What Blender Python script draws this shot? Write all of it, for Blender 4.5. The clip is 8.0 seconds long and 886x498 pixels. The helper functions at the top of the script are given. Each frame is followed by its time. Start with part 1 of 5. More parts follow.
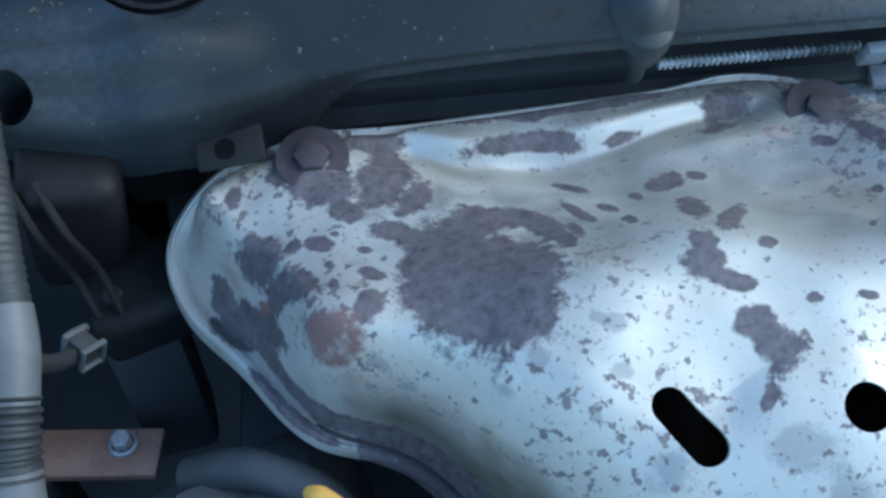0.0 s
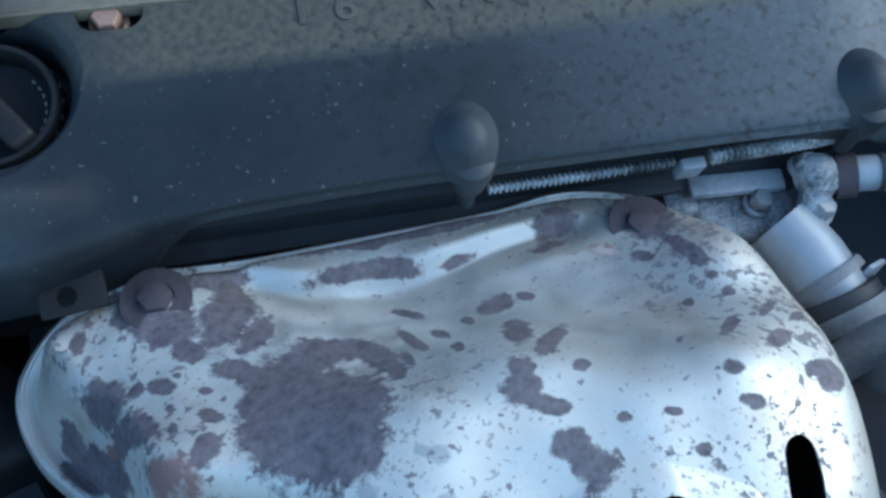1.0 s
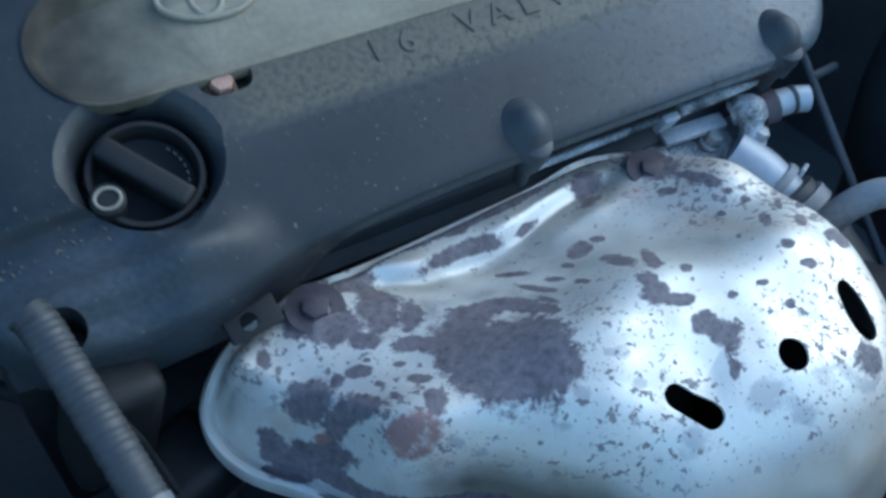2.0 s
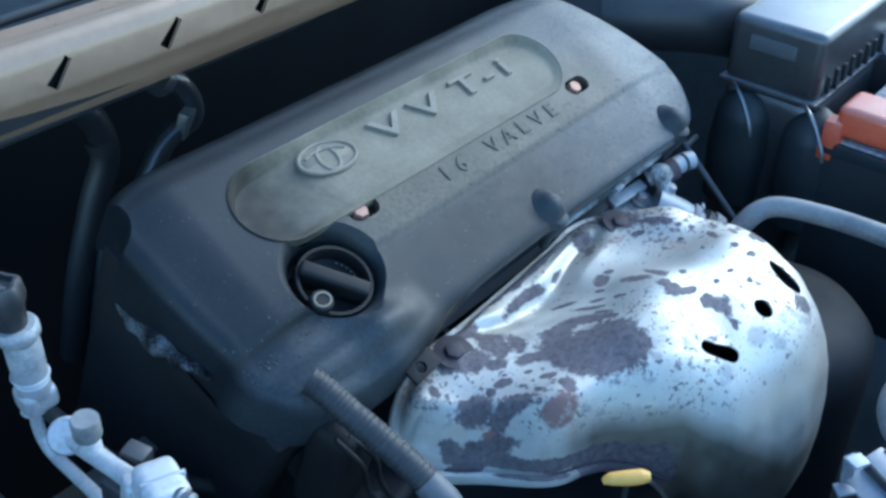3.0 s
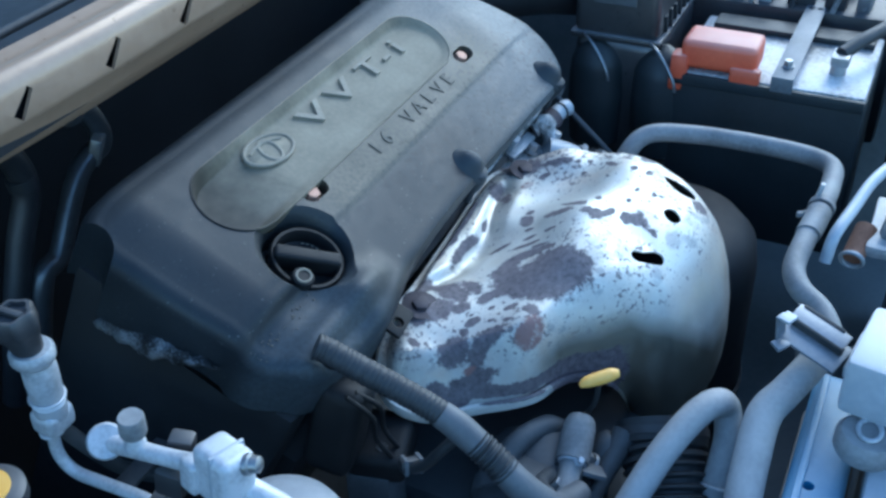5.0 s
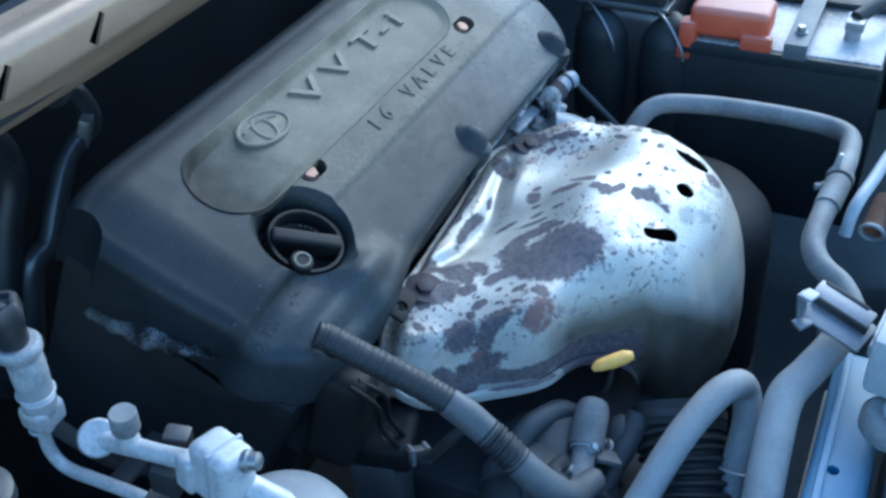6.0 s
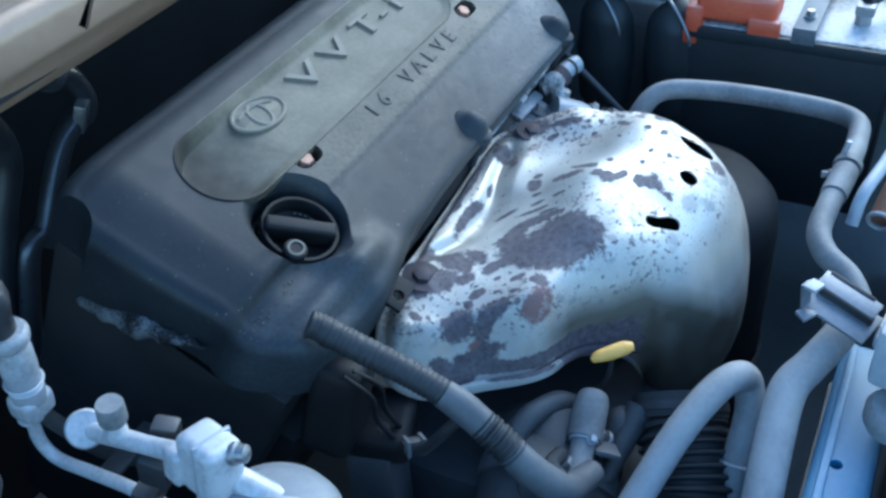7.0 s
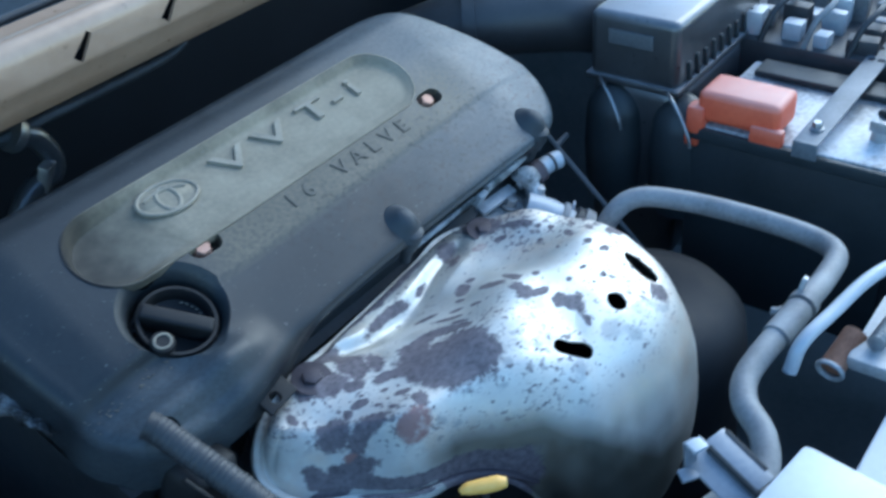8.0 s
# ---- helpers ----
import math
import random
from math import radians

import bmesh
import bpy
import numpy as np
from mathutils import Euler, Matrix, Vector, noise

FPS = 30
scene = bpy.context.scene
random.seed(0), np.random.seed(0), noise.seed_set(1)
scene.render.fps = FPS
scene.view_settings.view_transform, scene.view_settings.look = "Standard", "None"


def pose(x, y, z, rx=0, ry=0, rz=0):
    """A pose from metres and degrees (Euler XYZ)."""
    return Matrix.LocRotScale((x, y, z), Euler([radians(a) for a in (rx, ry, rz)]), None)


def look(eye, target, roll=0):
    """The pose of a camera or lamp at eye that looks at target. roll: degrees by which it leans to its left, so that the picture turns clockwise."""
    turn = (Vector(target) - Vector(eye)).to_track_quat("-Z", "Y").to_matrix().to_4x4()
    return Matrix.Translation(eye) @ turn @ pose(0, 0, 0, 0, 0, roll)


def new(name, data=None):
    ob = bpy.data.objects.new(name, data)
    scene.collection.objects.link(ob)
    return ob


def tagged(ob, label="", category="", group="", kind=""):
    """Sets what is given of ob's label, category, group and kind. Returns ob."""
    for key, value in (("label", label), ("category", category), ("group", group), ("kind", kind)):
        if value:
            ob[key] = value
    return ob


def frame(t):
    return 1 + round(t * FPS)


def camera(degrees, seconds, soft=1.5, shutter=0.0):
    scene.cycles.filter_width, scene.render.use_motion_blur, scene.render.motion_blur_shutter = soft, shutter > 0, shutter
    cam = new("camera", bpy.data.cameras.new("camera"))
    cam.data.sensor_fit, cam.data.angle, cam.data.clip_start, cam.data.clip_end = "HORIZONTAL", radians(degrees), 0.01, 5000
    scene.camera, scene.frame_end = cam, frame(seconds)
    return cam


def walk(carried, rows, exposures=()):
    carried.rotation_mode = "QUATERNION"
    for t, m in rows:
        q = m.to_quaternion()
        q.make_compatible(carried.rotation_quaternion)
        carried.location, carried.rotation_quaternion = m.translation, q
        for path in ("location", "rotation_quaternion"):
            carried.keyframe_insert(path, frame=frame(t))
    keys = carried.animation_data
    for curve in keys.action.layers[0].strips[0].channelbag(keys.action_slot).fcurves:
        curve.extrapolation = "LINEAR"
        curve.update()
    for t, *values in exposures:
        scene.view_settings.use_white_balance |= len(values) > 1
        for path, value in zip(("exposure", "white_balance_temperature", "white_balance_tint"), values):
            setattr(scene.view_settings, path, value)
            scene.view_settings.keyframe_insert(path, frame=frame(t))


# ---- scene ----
cam = camera(47.71, 8.0, soft=2.8, shutter=0.2)
PATH = [
    (0, (0.0333, -0.4136, 1.0705), (0.138, 0.8678, -0.4616), -2.09),
    (0.5, (0.0436, -0.4129, 1.0746), (0.2073, 0.9093, -0.417), -1.38),
    (1, (0.0707, -0.4126, 1.1002), (0.3492, 0.9501, -0.337), -0.24),
    (1.5, (0.0225, -0.4325, 1.1152), (0.4088, 0.8992, -0.3261), -1.27),
    (1.7, (-0.0367, -0.4294, 1.1137), (0.5017, 0.8371, -0.3376), 0.14),
    (2, (-0.1313, -0.4373, 1.153), (0.6279, 0.79, -0.2318), 1.11),
    (2.1, (-0.1592, -0.4494, 1.1832), (0.65, 0.7649, -0.1844), 0.98),
    (2.2, (-0.1843, -0.4657, 1.2004), (0.6748, 0.7563, -0.1296), 0.55),
    (3.3, (-0.5012, -0.468, 1.2836), (0.8092, 0.5035, 0.1266), -1.53),
    (3.5, (-0.5241, -0.4518, 1.282), (0.8352, 0.4313, 0.1105), -2.36),
    (4, (-0.5619, -0.4247, 1.2945), (0.8668, 0.3487, 0.1281), -1.81),
    (4.5, (-0.5705, -0.4249, 1.2958), (0.8603, 0.3507, 0.1333), -2.71),
    (6, (-0.538, -0.4041, 1.2743), (0.8568, 0.3521, 0.0566), -4.27),
    (6.5, (-0.5351, -0.4004, 1.2698), (0.837, 0.3795, 0.0412), -4.67),
    (7, (-0.5225, -0.4088, 1.2668), (0.8456, 0.3625, 0.0285), -4.69),
    (7.5, (-0.4755, -0.4437, 1.2622), (0.8482, 0.4234, 0.039), -6.26),
    (7.8, (-0.4106, -0.5102, 1.2755), (0.8365, 0.5049, 0.0863), -7.50),
    (8, (-0.3661, -0.5493, 1.2764), (0.8776, 0.5056, 0.1186), -5.63),
]
walk(cam, [(t, look(eye, target, roll)) for t, eye, target, roll in PATH], exposures=[(0.0, 1.08, 5450, -3), (0.5, 0.92, 5300, -3), (1.5, 0.98, 5150, -3), (2.2, 1.0, 5100, -3), (3.5, 1.38, 4930, -3), (4.5, 1.17, 4900, -3), (6.0, 1.13, 4900, -3), (8.0, 1.24, 5000, -3)])

# world and sun: open shade under a clear sky
world = bpy.data.worlds.new("sky")
scene.world = world
world.use_nodes = True
wn = world.node_tree.nodes
sky = wn.new("ShaderNodeTexSky")
sky.sky_type, sky.sun_disc = "NISHITA", False
sky.sun_elevation, sky.sun_rotation = radians(35), radians(94)
wn["Background"].inputs["Strength"].default_value = 0.15
world.node_tree.links.new(sky.outputs["Color"], wn["Background"].inputs["Color"])
sun = new("sun", bpy.data.lights.new("sun", "SUN"))
sun.data.energy, sun.data.angle, sun.data.color = 0.7, radians(45), (1.0, 0.90, 0.76)
sun.matrix_world = look((2.1, -0.25, 2.2), (0.1, -0.1, 0.8))


# ---- materials ----
def material(name, dark, light, rough=0.5, metal=0.0, grain=60.0, dust=0.0, dust_color=(0.30, 0.30, 0.29), bump=0.15, speck=0.0, coat=0.0, gloss=0.5, lo=0.5, hi=0.98):
    """A worn surface: two tones mixed at two scales, dust lying on upward faces, fine relief."""
    m = bpy.data.materials.new(name)
    m.use_nodes = True
    nt = m.node_tree
    n, ln = nt.nodes, nt.links.new
    b = n["Principled BSDF"]
    tc = n.new("ShaderNodeTexCoord")
    big, fine = n.new("ShaderNodeTexNoise"), n.new("ShaderNodeTexNoise")
    big.inputs["Scale"].default_value, fine.inputs["Scale"].default_value = grain * 0.3, grain * 4
    big.inputs["Detail"].default_value, fine.inputs["Detail"].default_value = 6, 4
    for k in (big, fine):
        ln(tc.outputs["Object"], k.inputs["Vector"])
    add = n.new("ShaderNodeMath")
    add.operation = "MULTIPLY_ADD"
    add.inputs[1].default_value = 0.45
    ln(fine.outputs["Fac"], add.inputs[0])
    ln(big.outputs["Fac"], add.inputs[2])
    span = n.new("ShaderNodeMapRange")
    span.inputs["From Min"].default_value, span.inputs["From Max"].default_value = lo, hi
    ln(add.outputs[0], span.inputs["Value"])
    tone = n.new("ShaderNodeMix")
    tone.data_type = "RGBA"
    tone.inputs["A"].default_value, tone.inputs["B"].default_value = (*dark, 1), (*light, 1)
    ln(span.outputs["Result"], tone.inputs["Factor"])
    colour = tone.outputs["Result"]
    if dust or speck:
        mask = n.new("ShaderNodeMath")
        mask.operation = "MULTIPLY"
        geo, sep = n.new("ShaderNodeNewGeometry"), n.new("ShaderNodeSeparateXYZ")
        ln(geo.outputs["Normal"], sep.inputs[0])
        up = n.new("ShaderNodeMapRange")
        up.inputs["From Min"].default_value, up.inputs["From Max"].default_value, up.inputs["To Max"].default_value = 0.0, 1.0, dust
        ln(sep.outputs["Z"], up.inputs["Value"])
        patch = n.new("ShaderNodeMapRange")
        patch.inputs["From Min"].default_value, patch.inputs["From Max"].default_value = 0.25, 0.75
        patch.inputs["To Min"].default_value = 0.35
        ln(big.outputs["Fac"], patch.inputs["Value"])
        ln(up.outputs["Result"], mask.inputs[0])
        ln(patch.outputs["Result"], mask.inputs[1])
        lay = n.new("ShaderNodeMix")
        lay.data_type = "RGBA"
        lay.inputs["B"].default_value = (*dust_color, 1)
        ln(mask.outputs[0], lay.inputs["Factor"])
        ln(colour, lay.inputs["A"])
        colour = lay.outputs["Result"]
        if speck:
            vor = n.new("ShaderNodeTexNoise")
            vor.inputs["Scale"].default_value, vor.inputs["Detail"].default_value = 420, 2
            ln(tc.outputs["Object"], vor.inputs["Vector"])
            dots = n.new("ShaderNodeMapRange")
            dots.inputs["From Min"].default_value, dots.inputs["From Max"].default_value, dots.inputs["To Max"].default_value = 0.70, 0.74, speck
            ln(vor.outputs["Fac"], dots.inputs["Value"])
            lay2 = n.new("ShaderNodeMix")
            lay2.data_type = "RGBA"
            lay2.inputs["B"].default_value = (0.42, 0.42, 0.40, 1)
            ln(dots.outputs["Result"], lay2.inputs["Factor"])
            ln(colour, lay2.inputs["A"])
            colour = lay2.outputs["Result"]
    ln(colour, b.inputs["Base Color"])
    rr = n.new("ShaderNodeMapRange")
    rr.inputs["To Min"].default_value, rr.inputs["To Max"].default_value = max(0.05, rough - 0.1), min(1, rough + 0.15)
    ln(fine.outputs["Fac"], rr.inputs["Value"])
    ln(rr.outputs["Result"], b.inputs["Roughness"])
    b.inputs["Metallic"].default_value = metal
    b.inputs["Coat Weight"].default_value = coat
    b.inputs["Specular IOR Level"].default_value = gloss
    if bump:
        bp = n.new("ShaderNodeBump")
        bp.inputs["Strength"].default_value, bp.inputs["Distance"].default_value = bump, 0.001
        ln(add.outputs[0], bp.inputs["Height"])
        ln(bp.outputs["Normal"], b.inputs["Normal"])
    return m


COVER = material("cover_plastic", (0.009, 0.012, 0.016), (0.018, 0.023, 0.028), 0.44, 0, 45, 0.05, (0.055, 0.06, 0.062), 0.16, 0.28, gloss=0.42)
BOSS = material("matte_boss", (0.026, 0.032, 0.038), (0.046, 0.053, 0.061), 0.55, 0, 60, 0.2, (0.05, 0.056, 0.06), 0.2, gloss=0.45)
PANEL = material("dusty_panel", (0.165, 0.145, 0.105), (0.335, 0.292, 0.21), 0.6, 0, 60, 0.3, (0.27, 0.255, 0.20), 0.1, 0.3, gloss=0.35)
LETTER = material("dusty_letter", (0.20, 0.18, 0.14), (0.33, 0.295, 0.225), 0.55, 0, 80)
LETTER_DARK = material("dark_letter", (0.065, 0.061, 0.049), (0.115, 0.107, 0.085), 0.6, 0, 90)
BLACK = material("black_plastic", (0.022, 0.023, 0.026), (0.044, 0.045, 0.049), 0.4, 0, 50, 0.4, (0.20, 0.20, 0.20))
CAP = material("cap_plastic", (0.008, 0.008, 0.009), (0.018, 0.018, 0.019), 0.55, 0, 60, 0.1, (0.05, 0.05, 0.05), gloss=0.3)
BLOCK = material("engine_casting", (0.028, 0.031, 0.034), (0.064, 0.067, 0.070), 0.6, 0.2, 50, 0.2, (0.06, 0.06, 0.06), 0.4)
SCUFF = material("scuffed_casting", (0.010, 0.011, 0.012), (0.22, 0.23, 0.24), 0.65, 0.1, 130, 0, bump=0.9, lo=0.66, hi=0.84)
ALLOY = material("cast_alloy", (0.30, 0.31, 0.32), (0.55, 0.56, 0.57), 0.5, 0.4, 70, 0.3, (0.5, 0.5, 0.49), 0.3)
CRUST = material("corroded_alloy", (0.11, 0.125, 0.13), (0.70, 0.71, 0.72), 0.6, 0.15, 130, 0.2, (0.8, 0.8, 0.8), 0.9, lo=0.58, hi=0.86)
ALLOY_LID = material("dull_blue_lid", (0.15, 0.17, 0.195), (0.28, 0.30, 0.325), 0.5, 0.1, 45, 0.3, (0.34, 0.35, 0.36), 0.2)
ALLOY_DARK = material("dull_casting", (0.055, 0.060, 0.066), (0.115, 0.121, 0.128), 0.55, 0.2, 60, 0.2, (0.2, 0.2, 0.2), 0.4)
APRON = material("blue_grey_paint", (0.060, 0.068, 0.078), (0.10, 0.108, 0.118), 0.5, 0, 25, 0.3, (0.14, 0.14, 0.14))
# paler bay sheets: haze lifting the dark bay, put into the colour
PALE_BAY = material("pale_bay_grey", (0.16, 0.18, 0.19), (0.26, 0.28, 0.29), 0.6, 0, 25, 0.3, (0.28, 0.28, 0.27))
SILVER = material("ac_alloy", (0.30, 0.32, 0.345), (0.62, 0.64, 0.67), 0.48, 0.3, 75, 0.25, (0.68, 0.68, 0.68), 0.3, lo=0.48, hi=0.82)
ZINC_DULL = material("dull_zinc", (0.10, 0.115, 0.135), (0.24, 0.26, 0.285), 0.5, 0.3, 60, 0.2, (0.3, 0.3, 0.3), 0.2)
ZINC = material("zinc_plate", (0.20, 0.22, 0.25), (0.36, 0.38, 0.41), 0.4, 0.5, 60, 0.3, (0.4, 0.4, 0.4), 0.2)
STEEL = material("steel", (0.25, 0.26, 0.27), (0.42, 0.43, 0.44), 0.4, 0.8, 80, 0.2)
RUBBER = material("grey_rubber", (0.12, 0.124, 0.13), (0.28, 0.283, 0.285), 0.55, 0, 70, 0.5, (0.42, 0.42, 0.41), 0.3, 0.25, lo=0.55, hi=0.92)
PIPE = material("glossy_dark_pipe", (0.10, 0.108, 0.12), (0.16, 0.168, 0.18), 0.30, 0.6, 40, gloss=1.0)
DARK_RUBBER = material("black_rubber", (0.022, 0.024, 0.026), (0.05, 0.052, 0.055), 0.55, 0, 60, 0.3, (0.14, 0.14, 0.14), 0.1)
LOOM = material("loom_plastic", (0.023, 0.025, 0.028), (0.047, 0.050, 0.054), 0.5, 0, 60, 0.15, (0.15, 0.155, 0.16), 0.1)
TAPE = material("grey_tape", (0.085, 0.092, 0.10), (0.15, 0.158, 0.168), 0.5, 0, 60, 0.25, (0.25, 0.25, 0.26), 0.15)
# blue-white upper faces: dust plus sky light, put into the colour
AIRBOX = material("airbox_plastic", (0.030, 0.031, 0.033), (0.06, 0.061, 0.064), 0.30, 0, 40, 0.85, (0.36, 0.37, 0.39), 0.1, gloss=1.0)
# pinkish-white top: the lit sheen, put into the colour of upward faces
RED = material("red_plastic", (0.62, 0.10, 0.045), (0.78, 0.16, 0.07), 0.45, 0, 40, 0.75, (0.78, 0.52, 0.44))
BEIGE = material("beige_paint", (0.41, 0.275, 0.175), (0.51, 0.36, 0.24), 0.30, 0.18, 30, 0.15, (0.42, 0.37, 0.31), 0.05, 0.0, 0.4)
YELLOW = material("yellow_plastic", (0.86, 0.42, 0.05), (0.94, 0.58, 0.15), 0.4, 0, 60)
BATTERY = material("battery_black", (0.020, 0.026, 0.029), (0.038, 0.046, 0.051), 0.45, 0, 40, 0.1, (0.2, 0.2, 0.2))
BATTERY_TOP = material("dusty_battery_top", (0.16, 0.165, 0.17), (0.74, 0.75, 0.76), 0.35, 0, 45, 0.2, (0.55, 0.55, 0.54), lo=0.58, hi=0.86)
BLUE = material("blue_tank", (0.08, 0.24, 0.44), (0.16, 0.36, 0.56), 0.45, 0, 40, 0.4, (0.42, 0.45, 0.47))
PALE = material("pale_support", (0.36, 0.40, 0.45), (0.54, 0.57, 0.60), 0.45, 0.2, 40, 0.4, (0.52, 0.53, 0.53))
RUSTED = material("purple_rust", (0.048, 0.039, 0.046), (0.120, 0.098, 0.107), 0.65, 0.1, 90, 0, bump=0.4)
RUST = material("rusty_bolt", (0.16, 0.08, 0.05), (0.36, 0.20, 0.13), 0.7, 0.2, 120, 0, bump=0.4)
COPPER = material("pinkish_bolt", (0.30, 0.165, 0.11), (0.52, 0.33, 0.25), 0.5, 0.3, 120)
NEAR_BLACK = material("dark_paint", (0.008, 0.009, 0.011), (0.020, 0.022, 0.026), 0.6, 0, 20, 0.1, (0.05, 0.05, 0.05))
HOSE = material("dusty_hose", (0.20, 0.207, 0.215), (0.40, 0.405, 0.41), 0.6, 0, 60, 0.55, (0.50, 0.50, 0.49), 0.3, 0.2, lo=0.52, hi=0.95)
TARMAC = material("dusty_ground", (0.13, 0.12, 0.09), (0.20, 0.185, 0.145), 0.9, 0, 30, bump=0.5)

# dust lies thicker on the flat band beside the badge panel
def dust_and_sheen(m):
    nt = m.node_tree
    n, ln = nt.nodes, nt.links.new
    b = n["Principled BSDF"]
    old = b.inputs["Base Color"].links[0].from_socket
    tc, sep = n.new("ShaderNodeTexCoord"), n.new("ShaderNodeSeparateXYZ")
    ln(tc.outputs["Object"], sep.inputs[0])
    grit = n.new("ShaderNodeTexNoise")
    grit.inputs["Scale"].default_value, grit.inputs["Detail"].default_value = 260, 5
    ln(tc.outputs["Object"], grit.inputs["Vector"])

    def span(v, lo, hi, a=0.0, c=1.0):
        k = n.new("ShaderNodeMapRange")
        for key, val in (("From Min", lo), ("From Max", hi), ("To Min", a), ("To Max", c)):
            k.inputs[key].default_value = val
        ln(v, k.inputs["Value"])
        return k.outputs["Result"]

    def times(a, c):
        k = n.new("ShaderNodeMath")
        k.operation = "MULTIPLY"
        ln(a, k.inputs[0])
        ln(c, k.inputs[1])
        return k.outputs[0]

    band = times(times(span(sep.outputs["Y"], -0.036, -0.028), span(sep.outputs["Y"], 0.05, 0.01)), times(span(sep.outputs["X"], -0.03, 0.02), span(sep.outputs["X"], 0.36, 0.30)))
    band = times(band, span(grit.outputs["Fac"], 0.30, 0.62, 0.35, 0.95))
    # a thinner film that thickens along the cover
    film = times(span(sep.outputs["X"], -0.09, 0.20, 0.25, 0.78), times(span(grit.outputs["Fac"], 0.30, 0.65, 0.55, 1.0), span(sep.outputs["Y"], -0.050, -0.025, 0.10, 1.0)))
    # far end paler: dust plus a bluish sky sheen, put into the colour
    far_sheen = times(span(sep.outputs["X"], 0.17, 0.37, 0.0, 0.88), span(grit.outputs["Fac"], 0.30, 0.65, 0.6, 1.0))
    # sky gloss over the near corner's ridge and trough, put into the colour
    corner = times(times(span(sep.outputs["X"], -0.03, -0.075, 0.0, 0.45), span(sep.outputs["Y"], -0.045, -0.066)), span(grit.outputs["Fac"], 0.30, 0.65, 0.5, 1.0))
    # wiped and smeared patches in the dust
    smear = n.new("ShaderNodeTexNoise")
    smear.inputs["Scale"].default_value, smear.inputs["Detail"].default_value, smear.inputs["Distortion"].default_value = 26, 6, 0.8
    ln(tc.outputs["Object"], smear.inputs["Vector"])
    film = times(film, span(smear.outputs["Fac"], 0.34, 0.66, 0.70, 1.10))
    mix0 = n.new("ShaderNodeMix")
    mix0.data_type = "RGBA"
    rough = b.inputs["Roughness"].links[0].from_socket
    ln(times(rough, span(smear.outputs["Fac"], 0.34, 0.66, 0.94, 1.12)), b.inputs["Roughness"])
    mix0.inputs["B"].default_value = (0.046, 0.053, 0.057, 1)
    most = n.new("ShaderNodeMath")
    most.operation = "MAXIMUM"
    ln(far_sheen, most.inputs[0])
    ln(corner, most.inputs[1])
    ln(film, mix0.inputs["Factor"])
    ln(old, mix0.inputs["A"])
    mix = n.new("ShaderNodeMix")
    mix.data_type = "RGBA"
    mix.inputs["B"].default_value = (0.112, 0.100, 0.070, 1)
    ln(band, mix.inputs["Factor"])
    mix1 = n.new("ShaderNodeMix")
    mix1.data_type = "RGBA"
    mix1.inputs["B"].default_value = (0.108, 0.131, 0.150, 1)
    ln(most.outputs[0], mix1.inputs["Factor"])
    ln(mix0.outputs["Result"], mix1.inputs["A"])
    ln(mix1.outputs["Result"], mix.inputs["A"])
    # dark oily spots scattered over the front slope
    spots = n.new("ShaderNodeTexNoise")
    spots.inputs["Scale"].default_value, spots.inputs["Detail"].default_value = 190, 3
    ln(tc.outputs["Object"], spots.inputs["Vector"])
    spot = times(span(spots.outputs["Fac"], 0.57, 0.64), times(span(sep.outputs["Y"], 0.0, -0.02, 0.35, 1.0), span(sep.outputs["X"], 0.0, 0.10, 0.0, 0.55)))
    mix2 = n.new("ShaderNodeMix")
    mix2.data_type = "RGBA"
    mix2.inputs["B"].default_value = (0.008, 0.008, 0.009, 1)
    ln(spot, mix2.inputs["Factor"])
    ln(mix.outputs["Result"], mix2.inputs["A"])
    ln(mix2.outputs["Result"], b.inputs["Base Color"])


dust_and_sheen(COVER)


def shaded_near_end(m):
    """Darkens the panel towards its near end: the dished recess's shade, put into the colour."""
    nt = m.node_tree
    n, ln = nt.nodes, nt.links.new
    b = n["Principled BSDF"]
    old = b.inputs["Base Color"].links[0].from_socket
    tc, sep, wob = n.new("ShaderNodeTexCoord"), n.new("ShaderNodeSeparateXYZ"), n.new("ShaderNodeTexNoise")
    ln(tc.outputs["Object"], sep.inputs[0])
    ln(tc.outputs["Object"], wob.inputs["Vector"])
    wob.inputs["Scale"].default_value = 35
    off = n.new("ShaderNodeMath")
    off.operation = "MULTIPLY_ADD"
    off.inputs[1].default_value = 0.05
    ln(wob.outputs["Fac"], off.inputs[0])
    ln(sep.outputs["X"], off.inputs[2])
    fac = n.new("ShaderNodeMapRange")
    fac.inputs["From Min"].default_value, fac.inputs["From Max"].default_value = -0.057, 0.025
    ln(off.outputs[0], fac.inputs["Value"])
    mix = n.new("ShaderNodeMix")
    mix.data_type = "RGBA"
    mix.inputs["A"].default_value = (0.012, 0.013, 0.014, 1)
    ln(fac.outputs["Result"], mix.inputs["Factor"])
    ln(old, mix.inputs["B"])
    ln(mix.outputs["Result"], b.inputs["Base Color"])


shaded_near_end(PANEL)

